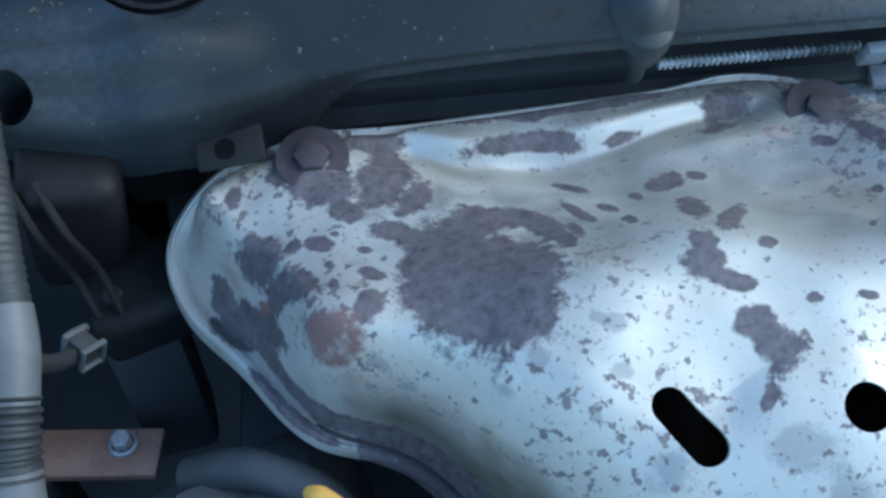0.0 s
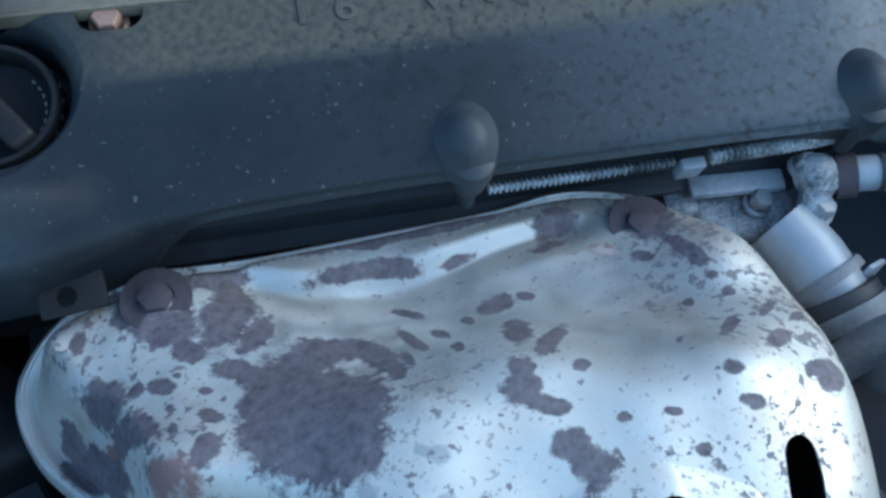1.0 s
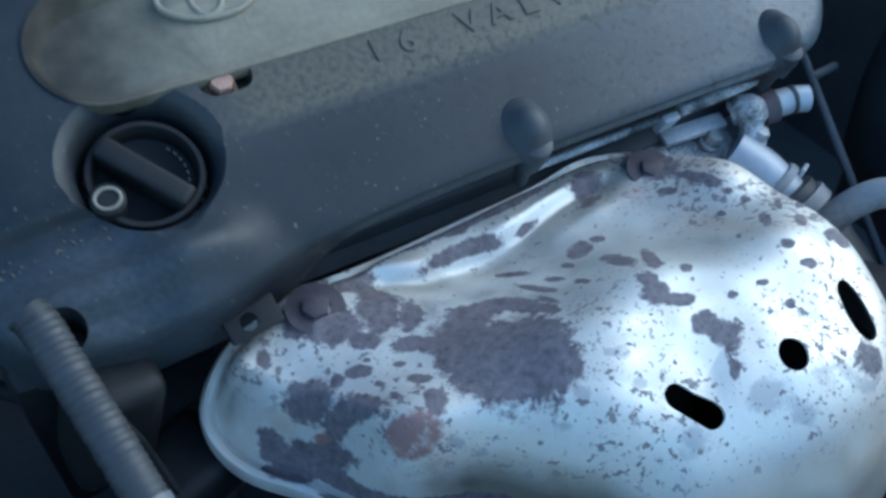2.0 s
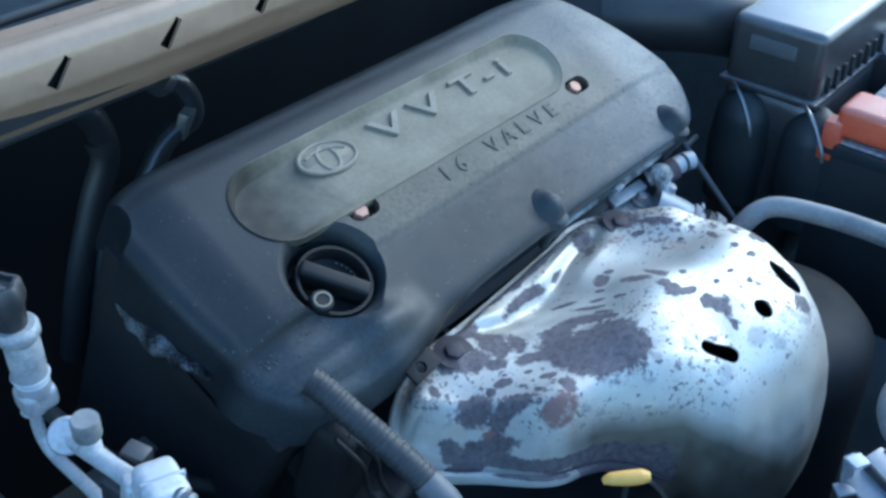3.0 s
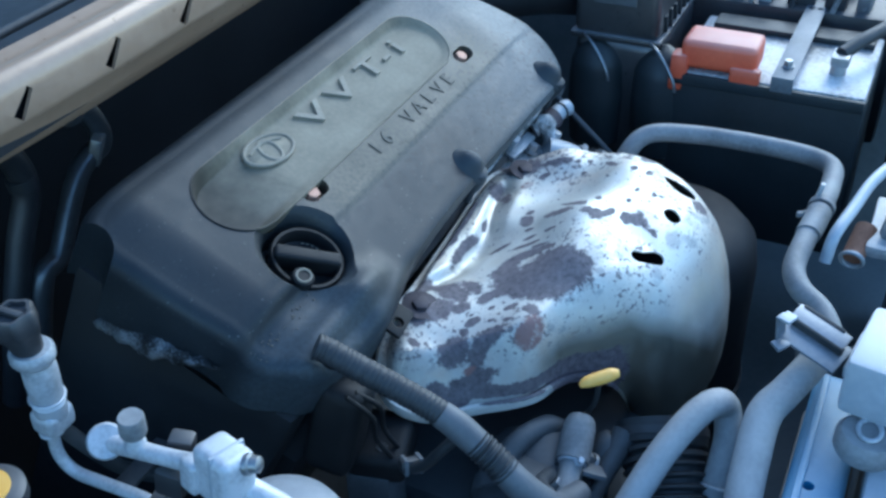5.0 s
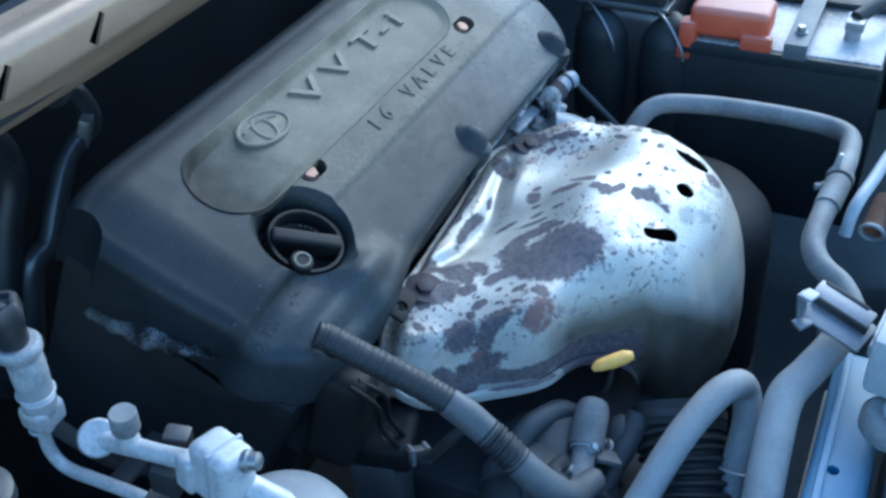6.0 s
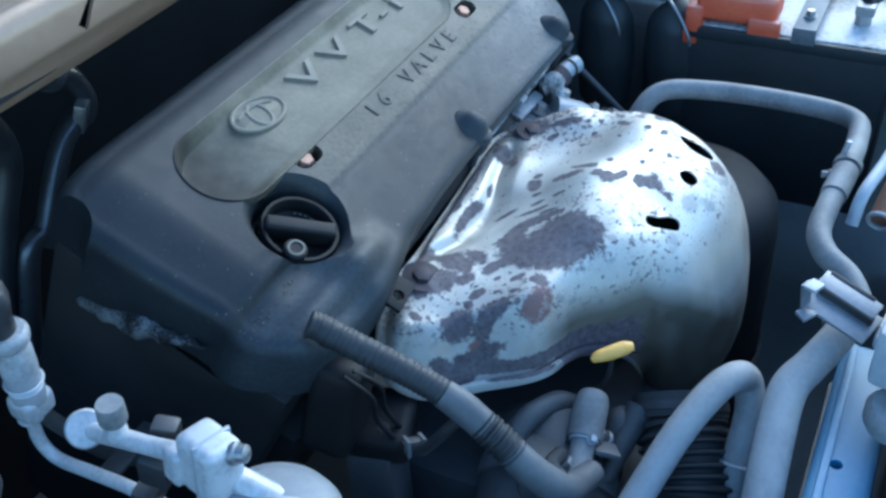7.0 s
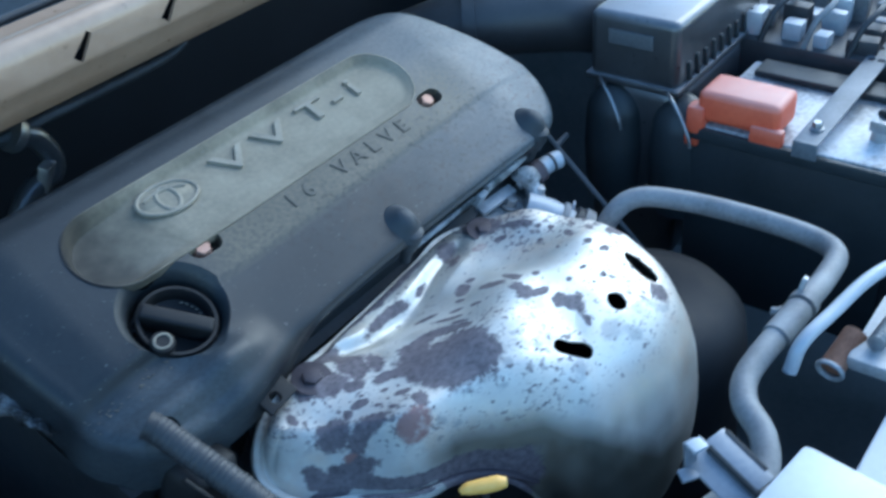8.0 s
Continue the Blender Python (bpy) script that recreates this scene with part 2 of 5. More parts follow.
# rust patches on the heat shield: x, y, z, half length, half width, turn and rise of the long axis in degrees
TIP_PATCHES = [
    (-0.023, -0.135, 0.741, 0.0155, 0.0101, -35, 43), (-0.026, -0.126, 0.743, 0.0064, 0.0042, -36, 15), (-0.007, -0.159, 0.753, 0.0158, 0.0072, -44, 39),
    (-0.016, -0.153, 0.737, 0.0119, 0.0067, -42, 53), (0.004, -0.139, 0.754, 0.0074, 0.0041, -29, 14), (-0.007, -0.137, 0.751, 0.0042, 0.0033, 81, -0),
    (-0.028, -0.148, 0.713, 0.0272, 0.0086, -47, 28), (-0.044, -0.130, 0.710, 0.0121, 0.0080, 85, 55), (-0.041, -0.141, 0.699, 0.0175, 0.0063, -40, 15),
    (0.023, -0.183, 0.768, 0.0088, 0.0055, 74, -3), (0.025, -0.165, 0.763, 0.0062, 0.0037, -41, 13), (-0.033, -0.103, 0.749, 0.0063, 0.0034, 79, 12),
    (0.008, -0.154, 0.757, 0.0039, 0.0022, -50, 18), (0.010, -0.167, 0.762, 0.0043, 0.0019, -73, 23), (0.023, -0.148, 0.757, 0.0036, 0.0023, -42, 11),
    (0.011, -0.135, 0.754, 0.0025, 0.0017, -43, 10),
]
BOLT_PATCHES = [
    (0.006, -0.107, 0.755, 0.0152, 0.0104, -25, -3), (0.034, -0.102, 0.754, 0.0227, 0.0106, 73, -7), (0.046, -0.118, 0.754, 0.0136, 0.0064, 65, -10),
    (-0.005, -0.093, 0.756, 0.0114, 0.0080, -42, 4), (0.016, -0.123, 0.754, 0.0082, 0.0053, -34, 4), (0.071, -0.089, 0.740, 0.0039, 0.0024, 69, 58),
    (-0.014, -0.098, 0.753, 0.0053, 0.0038, -43, 5), (0.030, -0.081, 0.751, 0.0150, 0.0070, 10, -5),
]
MIDDLE_PATCHES = [
    (0.064, -0.180, 0.773, 0.0348, 0.0252, -73, 17), (0.056, -0.160, 0.765, 0.0275, 0.0166, 86, -19), (0.079, -0.184, 0.778, 0.0283, 0.0174, 81, -14),
    (0.052, -0.188, 0.770, 0.0179, 0.0119, -41, 12), (0.067, -0.200, 0.775, 0.0190, 0.0103, -40, 16), (0.079, -0.201, 0.780, 0.0139, 0.0122, -82, -1),
    (0.067, -0.142, 0.759, 0.0155, 0.0127, 54, -14), (0.086, -0.139, 0.758, 0.0126, 0.0084, -33, 13), (0.097, -0.150, 0.763, 0.0172, 0.0064, -71, 24),
    (0.035, -0.139, 0.756, 0.0104, 0.0061, -27, 9), (0.045, -0.148, 0.760, 0.0107, 0.0076, -59, 17), (0.041, -0.165, 0.764, 0.0076, 0.0047, -49, 17),
    (0.102, -0.164, 0.771, 0.0117, 0.0037, 87, -33), (0.112, -0.141, 0.760, 0.0143, 0.0029, -70, 25), (0.108, -0.157, 0.768, 0.0092, 0.0021, -82, 30),
]
STREAK_PATCHES = [
    (0.154, -0.126, 0.756, 0.0093, 0.0068, 30, -7), (0.155, -0.156, 0.773, 0.0155, 0.0060, 78, -35), (0.166, -0.168, 0.780, 0.0205, 0.0041, 55, -33),
    (0.148, -0.186, 0.788, 0.0055, 0.0048, 42, -0), (0.146, -0.195, 0.788, 0.0083, 0.0066, 42, 7), (0.151, -0.202, 0.786, 0.0103, 0.0040, -26, -7),
    (0.159, -0.205, 0.786, 0.0038, 0.0032, 15, 2), (0.159, -0.219, 0.781, 0.0075, 0.0059, -10, -1), (0.166, -0.227, 0.778, 0.0089, 0.0068, -14, -0),
    (0.165, -0.238, 0.774, 0.0069, 0.0042, 56, 12), (0.168, -0.123, 0.756, 0.0043, 0.0033, -42, 12), (0.172, -0.188, 0.787, 0.0036, 0.0028, 27, -9),
    (0.129, -0.158, 0.772, 0.0070, 0.0028, 88, -37), (0.125, -0.140, 0.760, 0.0059, 0.0030, -60, 27),
]
STREAK_PATCHES += [(0.139, -0.134, 0.758, 0.0045, 0.0027, -61, 24), (0.157, -0.247, 0.771, 0.0040, 0.0028, 58, 27), (0.181, -0.214, 0.785, 0.0029, 0.0021, -17, 3)]
FAR_PATCHES = [
    (0.228, -0.204, 0.791, 0.0045, 0.0035, -19, -3), (0.255, -0.189, 0.783, 0.0108, 0.0037, 34, -23), (0.238, -0.179, 0.783, 0.0096, 0.0030, 50, -23),
    (0.231, -0.218, 0.786, 0.0050, 0.0028, -22, -18), (0.207, -0.230, 0.779, 0.0033, 0.0025, -5, -3), (0.215, -0.182, 0.784, 0.0029, 0.0013, 56, -18),
    (0.200, -0.216, 0.786, 0.0036, 0.0016, -16, -5), (0.261, -0.168, 0.776, 0.0095, 0.0021, 44, -24), (0.251, -0.153, 0.773, 0.0029, 0.0026, 25, -1),
    (0.248, -0.142, 0.772, 0.0038, 0.0019, -32, 9), (0.273, -0.173, 0.774, 0.0072, 0.0023, 34, -23), (0.266, -0.202, 0.777, 0.0059, 0.0031, 39, -4),
    (0.274, -0.206, 0.774, 0.0099, 0.0058, 46, -12), (0.233, -0.269, 0.759, 0.0107, 0.0103, 69, 41),
]
FAR_PATCHES += [(0.233, -0.153, 0.770, 0.0031, 0.0023, -79, 22)]
BACK_PATCHES = [
    (0.237, -0.086, 0.757, 0.0197, 0.0139, -72, 13), (0.197, -0.075, 0.751, 0.0117, 0.0079, 2, 9), (0.188, -0.081, 0.743, 0.0050, 0.0047, -4, -1),
    (0.244, -0.122, 0.770, 0.0162, 0.0040, -76, 16), (0.108, -0.085, 0.747, 0.0193, 0.0049, -5, -7), (0.145, -0.084, 0.744, 0.0098, 0.0035, 11, 5),
    (0.227, -0.114, 0.760, 0.0062, 0.0033, -55, 20), (0.081, -0.091, 0.737, 0.0091, 0.0026, -10, -13), (0.102, -0.092, 0.734, 0.0079, 0.0032, -14, -7),
    (0.115, -0.115, 0.746, 0.0101, 0.0032, -51, 24), (0.144, -0.071, 0.753, 0.0095, 0.0019, -2, -1), (0.100, -0.074, 0.751, 0.0085, 0.0017, -10, -1),
]
FLANGE_PATCHES = [(0.118, -0.0700, 0.755, 0.0600, 0.0042, 3, 0), (0.098, -0.0850, 0.748, 0.0240, 0.0050, 3, 0), (0.188, -0.0880, 0.755, 0.0120, 0.0070, 20, 0)]
FAINT_PATCHES = [
    (0.165, -0.263, 0.764, 0.0118, 0.0093, -20, -7), (0.122, -0.261, 0.757, 0.0094, 0.0079, -23, -6), (0.201, -0.269, 0.762, 0.0101, 0.0080, -13, -14),
    (0.181, -0.273, 0.757, 0.0076, 0.0070, -22, -12), (0.081, -0.222, 0.777, 0.0041, 0.0041, 4, 19), (0.067, -0.226, 0.763, 0.0071, 0.0035, -27, 29),
    (0.049, -0.207, 0.765, 0.0035, 0.0030, -20, 28), (0.109, -0.215, 0.784, 0.0049, 0.0034, -12, -6), (0.109, -0.230, 0.776, 0.0040, 0.0028, -10, -10),
    (0.103, -0.212, 0.784, 0.0028, 0.0024, -15, 2), (0.024, -0.200, 0.752, 0.0052, 0.0039, -20, -5), (0.097, -0.242, 0.767, 0.0041, 0.0034, -24, -4),
    (0.212, -0.264, 0.765, 0.0047, 0.0033, -1, -8), (0.036, -0.207, 0.745, 0.0060, 0.0033, -27, 12),
]
FAINT_PATCHES += [(0.225, -0.276, 0.753, 0.0076, 0.0058, -11, -19)]
RED_PATCHES = [(0.006, -0.190, 0.756, 0.0154, 0.0111, -24, 44), (0.212, -0.102, 0.755, 0.0071, 0.0036, -33, 8), (-0.024, -0.147, 0.723, 0.0085, 0.0039, -44, 39)]


def shield_material():
    m = bpy.data.materials.new("rusted_heat_shield")
    m.use_nodes = True
    nt = m.node_tree
    n, ln = nt.nodes, nt.links.new
    b = n["Principled BSDF"]
    tc = n.new("ShaderNodeTexCoord")

    def noise_tex(scale, detail=5, rough=0.6):
        k = n.new("ShaderNodeTexNoise")
        k.inputs["Scale"].default_value, k.inputs["Detail"].default_value, k.inputs["Roughness"].default_value = scale, detail, rough
        ln(tc.outputs["Object"], k.inputs["Vector"])
        return k

    def math_node(op, a, c=None, d=None):
        k = n.new("ShaderNodeMath")
        k.operation = op
        for i, v in enumerate((a, c, d)):
            if v is None:
                continue
            if isinstance(v, (int, float)):
                k.inputs[i].default_value = v
            else:
                ln(v, k.inputs[i])
        return k.outputs[0]

    def ranged(v, lo, hi, a=0.0, c=1.0):
        k = n.new("ShaderNodeMapRange")
        for key, val in (("From Min", lo), ("From Max", hi), ("To Min", a), ("To Max", c)):
            k.inputs[key].default_value = val
        ln(v, k.inputs["Value"])
        return k.outputs["Result"]

    def mixed(f, a, c):
        k = n.new("ShaderNodeMix")
        k.data_type = "RGBA"
        ln(f, k.inputs["Factor"])
        for key, v in (("A", a), ("B", c)):
            if isinstance(v, tuple):
                k.inputs[key].default_value = (*v, 1)
            else:
                ln(v, k.inputs[key])
        return k.outputs["Result"]

    def field(name):
        k = n.new("ShaderNodeAttribute")
        k.attribute_name = name
        return k.outputs["Fac"]

    # ragged borders: the stain fields are shifted by noise at two scales
    rag = math_node("ADD", math_node("MULTIPLY", noise_tex(85, 6, 0.7).outputs["Fac"], 1.25), math_node("MULTIPLY", noise_tex(260, 5, 0.65).outputs["Fac"], 0.9))
    rag = math_node("SUBTRACT", rag, 1.08)
    rust = ranged(math_node("ADD", field("rust"), rag), 1.21, 0.95)
    red = ranged(math_node("ADD", field("red_rust"), math_node("MULTIPLY", rag, 0.6)), 1.22, 0.95)
    faint = ranged(math_node("ADD", field("faint_stain"), rag), 1.25, 0.85, 0.0, 0.45)
    # loose flecks, thicker in some areas
    flecks = noise_tex(185, 4, 0.55)
    where = noise_tex(14, 2)
    sep = n.new("ShaderNodeSeparateXYZ")
    ln(tc.outputs["Object"], sep.inputs[0])
    tip = ranged(sep.outputs["X"], 0.075, 0.01, 0.0, 0.085)
    far = math_node("MULTIPLY", ranged(sep.outputs["X"], 0.205, 0.235), ranged(sep.outputs["Y"], -0.215, -0.19, 0.0, 0.08))
    crest = math_node("MULTIPLY", ranged(sep.outputs["Y"], -0.212, -0.240, 0.0, 0.055), ranged(sep.outputs["X"], 0.20, 0.11, 0.4, 1.25))
    more = math_node("ADD", math_node("ADD", tip, far), crest)
    fleck = ranged(math_node("ADD", math_node("ADD", flecks.outputs["Fac"], more), math_node("MULTIPLY", where.outputs["Fac"], 0.28)), 0.78, 0.82)
    tiny = noise_tex(330, 2, 0.5)
    fleck2 = ranged(math_node("ADD", tiny.outputs["Fac"], math_node("MULTIPLY", where.outputs["Fac"], 0.3)), 0.79, 0.84)
    fleck = math_node("MAXIMUM", fleck, math_node("MULTIPLY", fleck2, 0.6))
    # the front wall is clean bare metal
    fleck = math_node("MULTIPLY", fleck, ranged(sep.outputs["Z"], 0.728, 0.744))
    tint = noise_tex(18, 4)
    grain = noise_tex(500, 3)
    bare = mixed(tint.outputs["Fac"], (0.645, 0.66, 0.62), (0.81, 0.79, 0.71))
    cream = math_node("MULTIPLY", ranged(noise_tex(28, 5, 0.7).outputs["Fac"], 0.42, 0.66), math_node("MAXIMUM", ranged(sep.outputs["X"], 0.09, 0.02, 0.35, 0.85), ranged(sep.outputs["X"], 0.17, 0.23, 0.0, 0.85)))
    bare = mixed(cream, bare, (0.66, 0.565, 0.47))
    # a thin grey film over the hotter end
    film = math_node("MULTIPLY", ranged(noise_tex(45, 5, 0.65).outputs["Fac"], 0.36, 0.64, 0.15, 0.85), math_node("MULTIPLY", ranged(sep.outputs["X"], 0.15, 0.04, 0.38, 0.85), ranged(sep.outputs["Y"], -0.085, -0.095, 0.3, 1.0)))
    bare = mixed(film, bare, (0.58, 0.56, 0.52))
    # lower wall darkened to straw-olive: its dark reflection, put into the colour
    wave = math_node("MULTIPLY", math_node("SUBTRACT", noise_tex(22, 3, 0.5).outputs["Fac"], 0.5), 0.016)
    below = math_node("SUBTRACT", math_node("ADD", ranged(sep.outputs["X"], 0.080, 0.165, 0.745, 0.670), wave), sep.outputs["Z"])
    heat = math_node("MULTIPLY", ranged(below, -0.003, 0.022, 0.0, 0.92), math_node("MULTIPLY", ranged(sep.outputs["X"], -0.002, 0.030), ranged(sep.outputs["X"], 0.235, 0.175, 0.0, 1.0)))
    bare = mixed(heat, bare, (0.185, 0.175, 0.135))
    brown = mixed(ranged(noise_tex(170, 6, 0.75).outputs["Fac"], 0.34, 0.68), (0.062, 0.050, 0.062), (0.205, 0.172, 0.185))
    col = mixed(faint, bare, (0.22, 0.24, 0.27))
    col = mixed(math_node("MULTIPLY", fleck, 0.80), col, brown)
    col = mixed(math_node("MULTIPLY", rust, 0.93), col, brown)
    col = mixed(math_node("MULTIPLY", red, ranged(noise_tex(120, 4).outputs["Fac"], 0.34, 0.5, 0.45, 0.95)), col, (0.265, 0.150, 0.132))
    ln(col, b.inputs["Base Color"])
    worn = math_node("MAXIMUM", math_node("MAXIMUM", rust, fleck), red)
    dull = ranged(film, 0.0, 0.5, 1.0, 0.45)
    ln(math_node("MULTIPLY", ranged(worn, 0, 1, 0.86, 0.05), dull), b.inputs["Metallic"])
    rg = math_node("ADD", math_node("MAXIMUM", ranged(worn, 0, 1, 0.46, 0.62), ranged(film, 0.0, 0.5, 0.40, 0.62)), math_node("MULTIPLY", grain.outputs["Fac"], 0.1))
    ln(rg, b.inputs["Roughness"])
    bp = n.new("ShaderNodeBump")
    bp.inputs["Strength"].default_value, bp.inputs["Distance"].default_value = 0.25, 0.0008
    ln(math_node("ADD", math_node("MULTIPLY", worn, 0.7), math_node("MULTIPLY", grain.outputs["Fac"], 0.4)), bp.inputs["Height"])
    ln(bp.outputs["Normal"], b.inputs["Normal"])
    return m


SHIELD = shield_material()


# ---- builders ----
def part(name, bm, mat, parent=None, label="", m=None, smooth=True):
    """Links a bmesh as one mesh object, at the pose m, under a thing or a part."""
    bmesh.ops.recalc_face_normals(bm, faces=bm.faces)
    me = bpy.data.meshes.new(name)
    bm.to_mesh(me)
    bm.free()
    if smooth:
        me.shade_smooth()
        me.set_sharp_from_angle(angle=radians(40))
    me.materials.append(mat)
    ob = new(name, me)
    ob.parent = parent
    if m is not None:
        ob.matrix_basis = m
    return tagged(ob, label)


def thing(name, label, category, group="", at=(0, 0, 0)):
    return tagged(new(name), label, category, group)


def box(size, at=(0, 0, 0), bevel=0.003, m=None, segs=2):
    bm = bmesh.new()
    bmesh.ops.create_cube(bm, size=1.0, matrix=Matrix.Diagonal((*size, 1)))
    if bevel:
        bmesh.ops.bevel(bm, geom=bm.edges[:], offset=min(bevel, min(size) * 0.45), segments=segs, affect="EDGES", profile=0.6)
    bmesh.ops.transform(bm, matrix=(Matrix.Translation(at) if m is None else m), verts=bm.verts)
    return bm


def smooth_path(pts, per=10):
    """A Catmull-Rom line through points."""
    p = [Vector(q) for q in pts]
    p = [2 * p[0] - p[1]] + p + [2 * p[-1] - p[-2]]
    out = []
    for i in range(1, len(p) - 2):
        for k in range(per):
            t = k / per
            a, b_, c, d = p[i - 1], p[i], p[i + 1], p[i + 2]
            out.append(0.5 * (2 * b_ + (c - a) * t + (2 * a - 5 * b_ + 4 * c - d) * t * t + (3 * b_ - a - 3 * c + d) * t ** 3))
    out.append(p[-2])
    return out


def tube(pts, radius, per=10, sides=16, rib=0.0, pitch=0.004, caps=True, bm=None):
    """A pipe along a smooth line; radius is a number or one for each given point; rib: depth of corrugations."""
    line = smooth_path(pts, per)
    if rib:
        length = sum((line[i + 1] - line[i]).length for i in range(len(line) - 1))
        line = smooth_path(pts, max(per, int(length / pitch * 4 / (len(pts) - 1))))
    bm = bm or bmesh.new()
    n = len(line)
    rings, side, run = [], None, 0.0
    for i, p in enumerate(line):
        d = (line[min(i + 1, n - 1)] - line[max(i - 1, 0)]).normalized()
        if side is None:
            side = d.orthogonal().normalized()
        side = (side - d * side.dot(d)).normalized()
        other = d.cross(side)
        if i:
            run += (p - line[i - 1]).length
        if isinstance(radius, (int, float)):
            r = radius
        else:
            s = i / (n - 1) * (len(radius) - 1)
            k = min(int(s), len(radius) - 2)
            r = radius[k] + (radius[k + 1] - radius[k]) * (s - k)
        if rib:
            r += rib * (0.5 if math.sin(run / pitch * 2 * math.pi) > 0 else -0.5)
        rings.append([bm.verts.new(p + (side * math.cos(a) + other * math.sin(a)) * r) for a in (2 * math.pi * j / sides for j in range(sides))])
    for a, b_ in zip(rings, rings[1:]):
        for j in range(sides):
            bm.faces.new((a[j], a[(j + 1) % sides], b_[(j + 1) % sides], b_[j]))
    if caps:
        bm.faces.new(rings[0][::-1])
        bm.faces.new(rings[-1])
    return bm


def lathe(profile, sides=32, m=None, bm=None):
    """A turned body: (radius, height) points round the local z axis."""
    bm = bm or bmesh.new()
    rings = []
    for r, z in profile:
        if r < 1e-6:
            rings.append([bm.verts.new((0, 0, z))])
        else:
            rings.append([bm.verts.new((r * math.cos(a), r * math.sin(a), z)) for a in (2 * math.pi * j / sides for j in range(sides))])
    for a, b_ in zip(rings, rings[1:]):
        for j in range(sides):
            q = [a[j % len(a)], a[(j + 1) % len(a)], b_[(j + 1) % len(b_)], b_[j % len(b_)]]
            q = list(dict.fromkeys(q))
            if len(q) > 2:
                bm.faces.new(q)
    if m is not None:
        bmesh.ops.transform(bm, matrix=m, verts=bm.verts)
    return bm


def along(p, d):
    """A pose at p whose z axis points along d."""
    return Matrix.Translation(p) @ Vector(d).to_track_quat("Z", "Y").to_matrix().to_4x4()


def hexbolt(r, h, m, flange=1.35, bm=None):
    bm = lathe([(0, 0), (r * flange, 0), (r * flange, h * 0.2), (r * 1.05, h * 0.3)], 24, bm=bm)
    k = lathe([(r, h * 0.25), (r, h * 0.9), (r * 0.85, h), (0, h)], 6)
    me = bpy.data.meshes.new("tmp")
    k.to_mesh(me)
    k.free()
    bm.from_mesh(me)
    bpy.data.meshes.remove(me)
    bmesh.ops.transform(bm, matrix=m, verts=bm.verts)
    return bm


def merged(*bms):
    out = bmesh.new()
    for k in bms:
        me = bpy.data.meshes.new("tmp")
        k.to_mesh(me)
        k.free()
        out.from_mesh(me)
        bpy.data.meshes.remove(me)
    return out


def cut(ob, cutters):
    """Cuts openings through ob, and drops the cutters."""
    tools = []
    for k in cutters:
        bmesh.ops.recalc_face_normals(k, faces=k.faces)
        me = bpy.data.meshes.new("cutter")
        k.to_mesh(me)
        k.free()
        c = new("cutter", me)
        bpy.context.view_layer.update()
        c.matrix_world = ob.matrix_world
        tools.append(c)
        md = ob.modifiers.new("cut", "BOOLEAN")
        md.operation, md.solver, md.object = "DIFFERENCE", "EXACT", c
    bpy.context.view_layer.update()
    me = bpy.data.meshes.new_from_object(ob.evaluated_get(bpy.context.evaluated_depsgraph_get()))
    ob.modifiers.clear()
    old, ob.data = ob.data, me
    me.name = old.name
    bpy.data.meshes.remove(old)
    me.set_sharp_from_angle(angle=radians(40))
    for c in tools:
        d = c.data
        bpy.data.objects.remove(c)
        bpy.data.meshes.remove(d)
    return ob


def stadium(length, width, depth, m, sides=12):
    """A slot-shaped prism along local x, from z=0 down by depth on both sides."""
    bm = bmesh.new()
    r, h = width / 2, length / 2 - width / 2
    pts = [(h + r * math.sin(a), r * math.cos(a)) for a in (math.pi * i / sides for i in range(sides + 1))]
    pts += [(-h - r * math.sin(a), -r * math.cos(a)) for a in (math.pi * i / sides for i in range(sides + 1))]
    lo = [bm.verts.new((x, y, -depth)) for x, y in pts]
    hi = [bm.verts.new((x, y, depth)) for x, y in pts]
    bm.faces.new(lo[::-1])
    bm.faces.new(hi)
    for i in range(len(pts)):
        j = (i + 1) % len(pts)
        bm.faces.new((lo[i], lo[j], hi[j], hi[i]))
    bmesh.ops.transform(bm, matrix=m, verts=bm.verts)
    return bm


def letter(text, size, depth, m):
    """A raised letter of the built-in font, centred, as a bmesh."""
    cu = bpy.data.curves.new("letter", "FONT")
    cu.body, cu.size, cu.extrude, cu.align_x = text, size, depth, "CENTER"
    cu.bevel_depth = size * 0.012
    ob = new("letter_tmp", cu)
    bpy.context.view_layer.update()
    me = bpy.data.meshes.new_from_object(ob.evaluated_get(bpy.context.evaluated_depsgraph_get()))
    bpy.data.objects.remove(ob)
    bpy.data.curves.remove(cu)
    bm = bmesh.new()
    bm.from_mesh(me)
    bpy.data.meshes.remove(me)
    bmesh.ops.transform(bm, matrix=m, verts=bm.verts)
    return bm


def step(a, b_, v):
    t = min(1.0, max(0.0, (v - a) / (b_ - a)))
    return t * t * (3 - 2 * t)


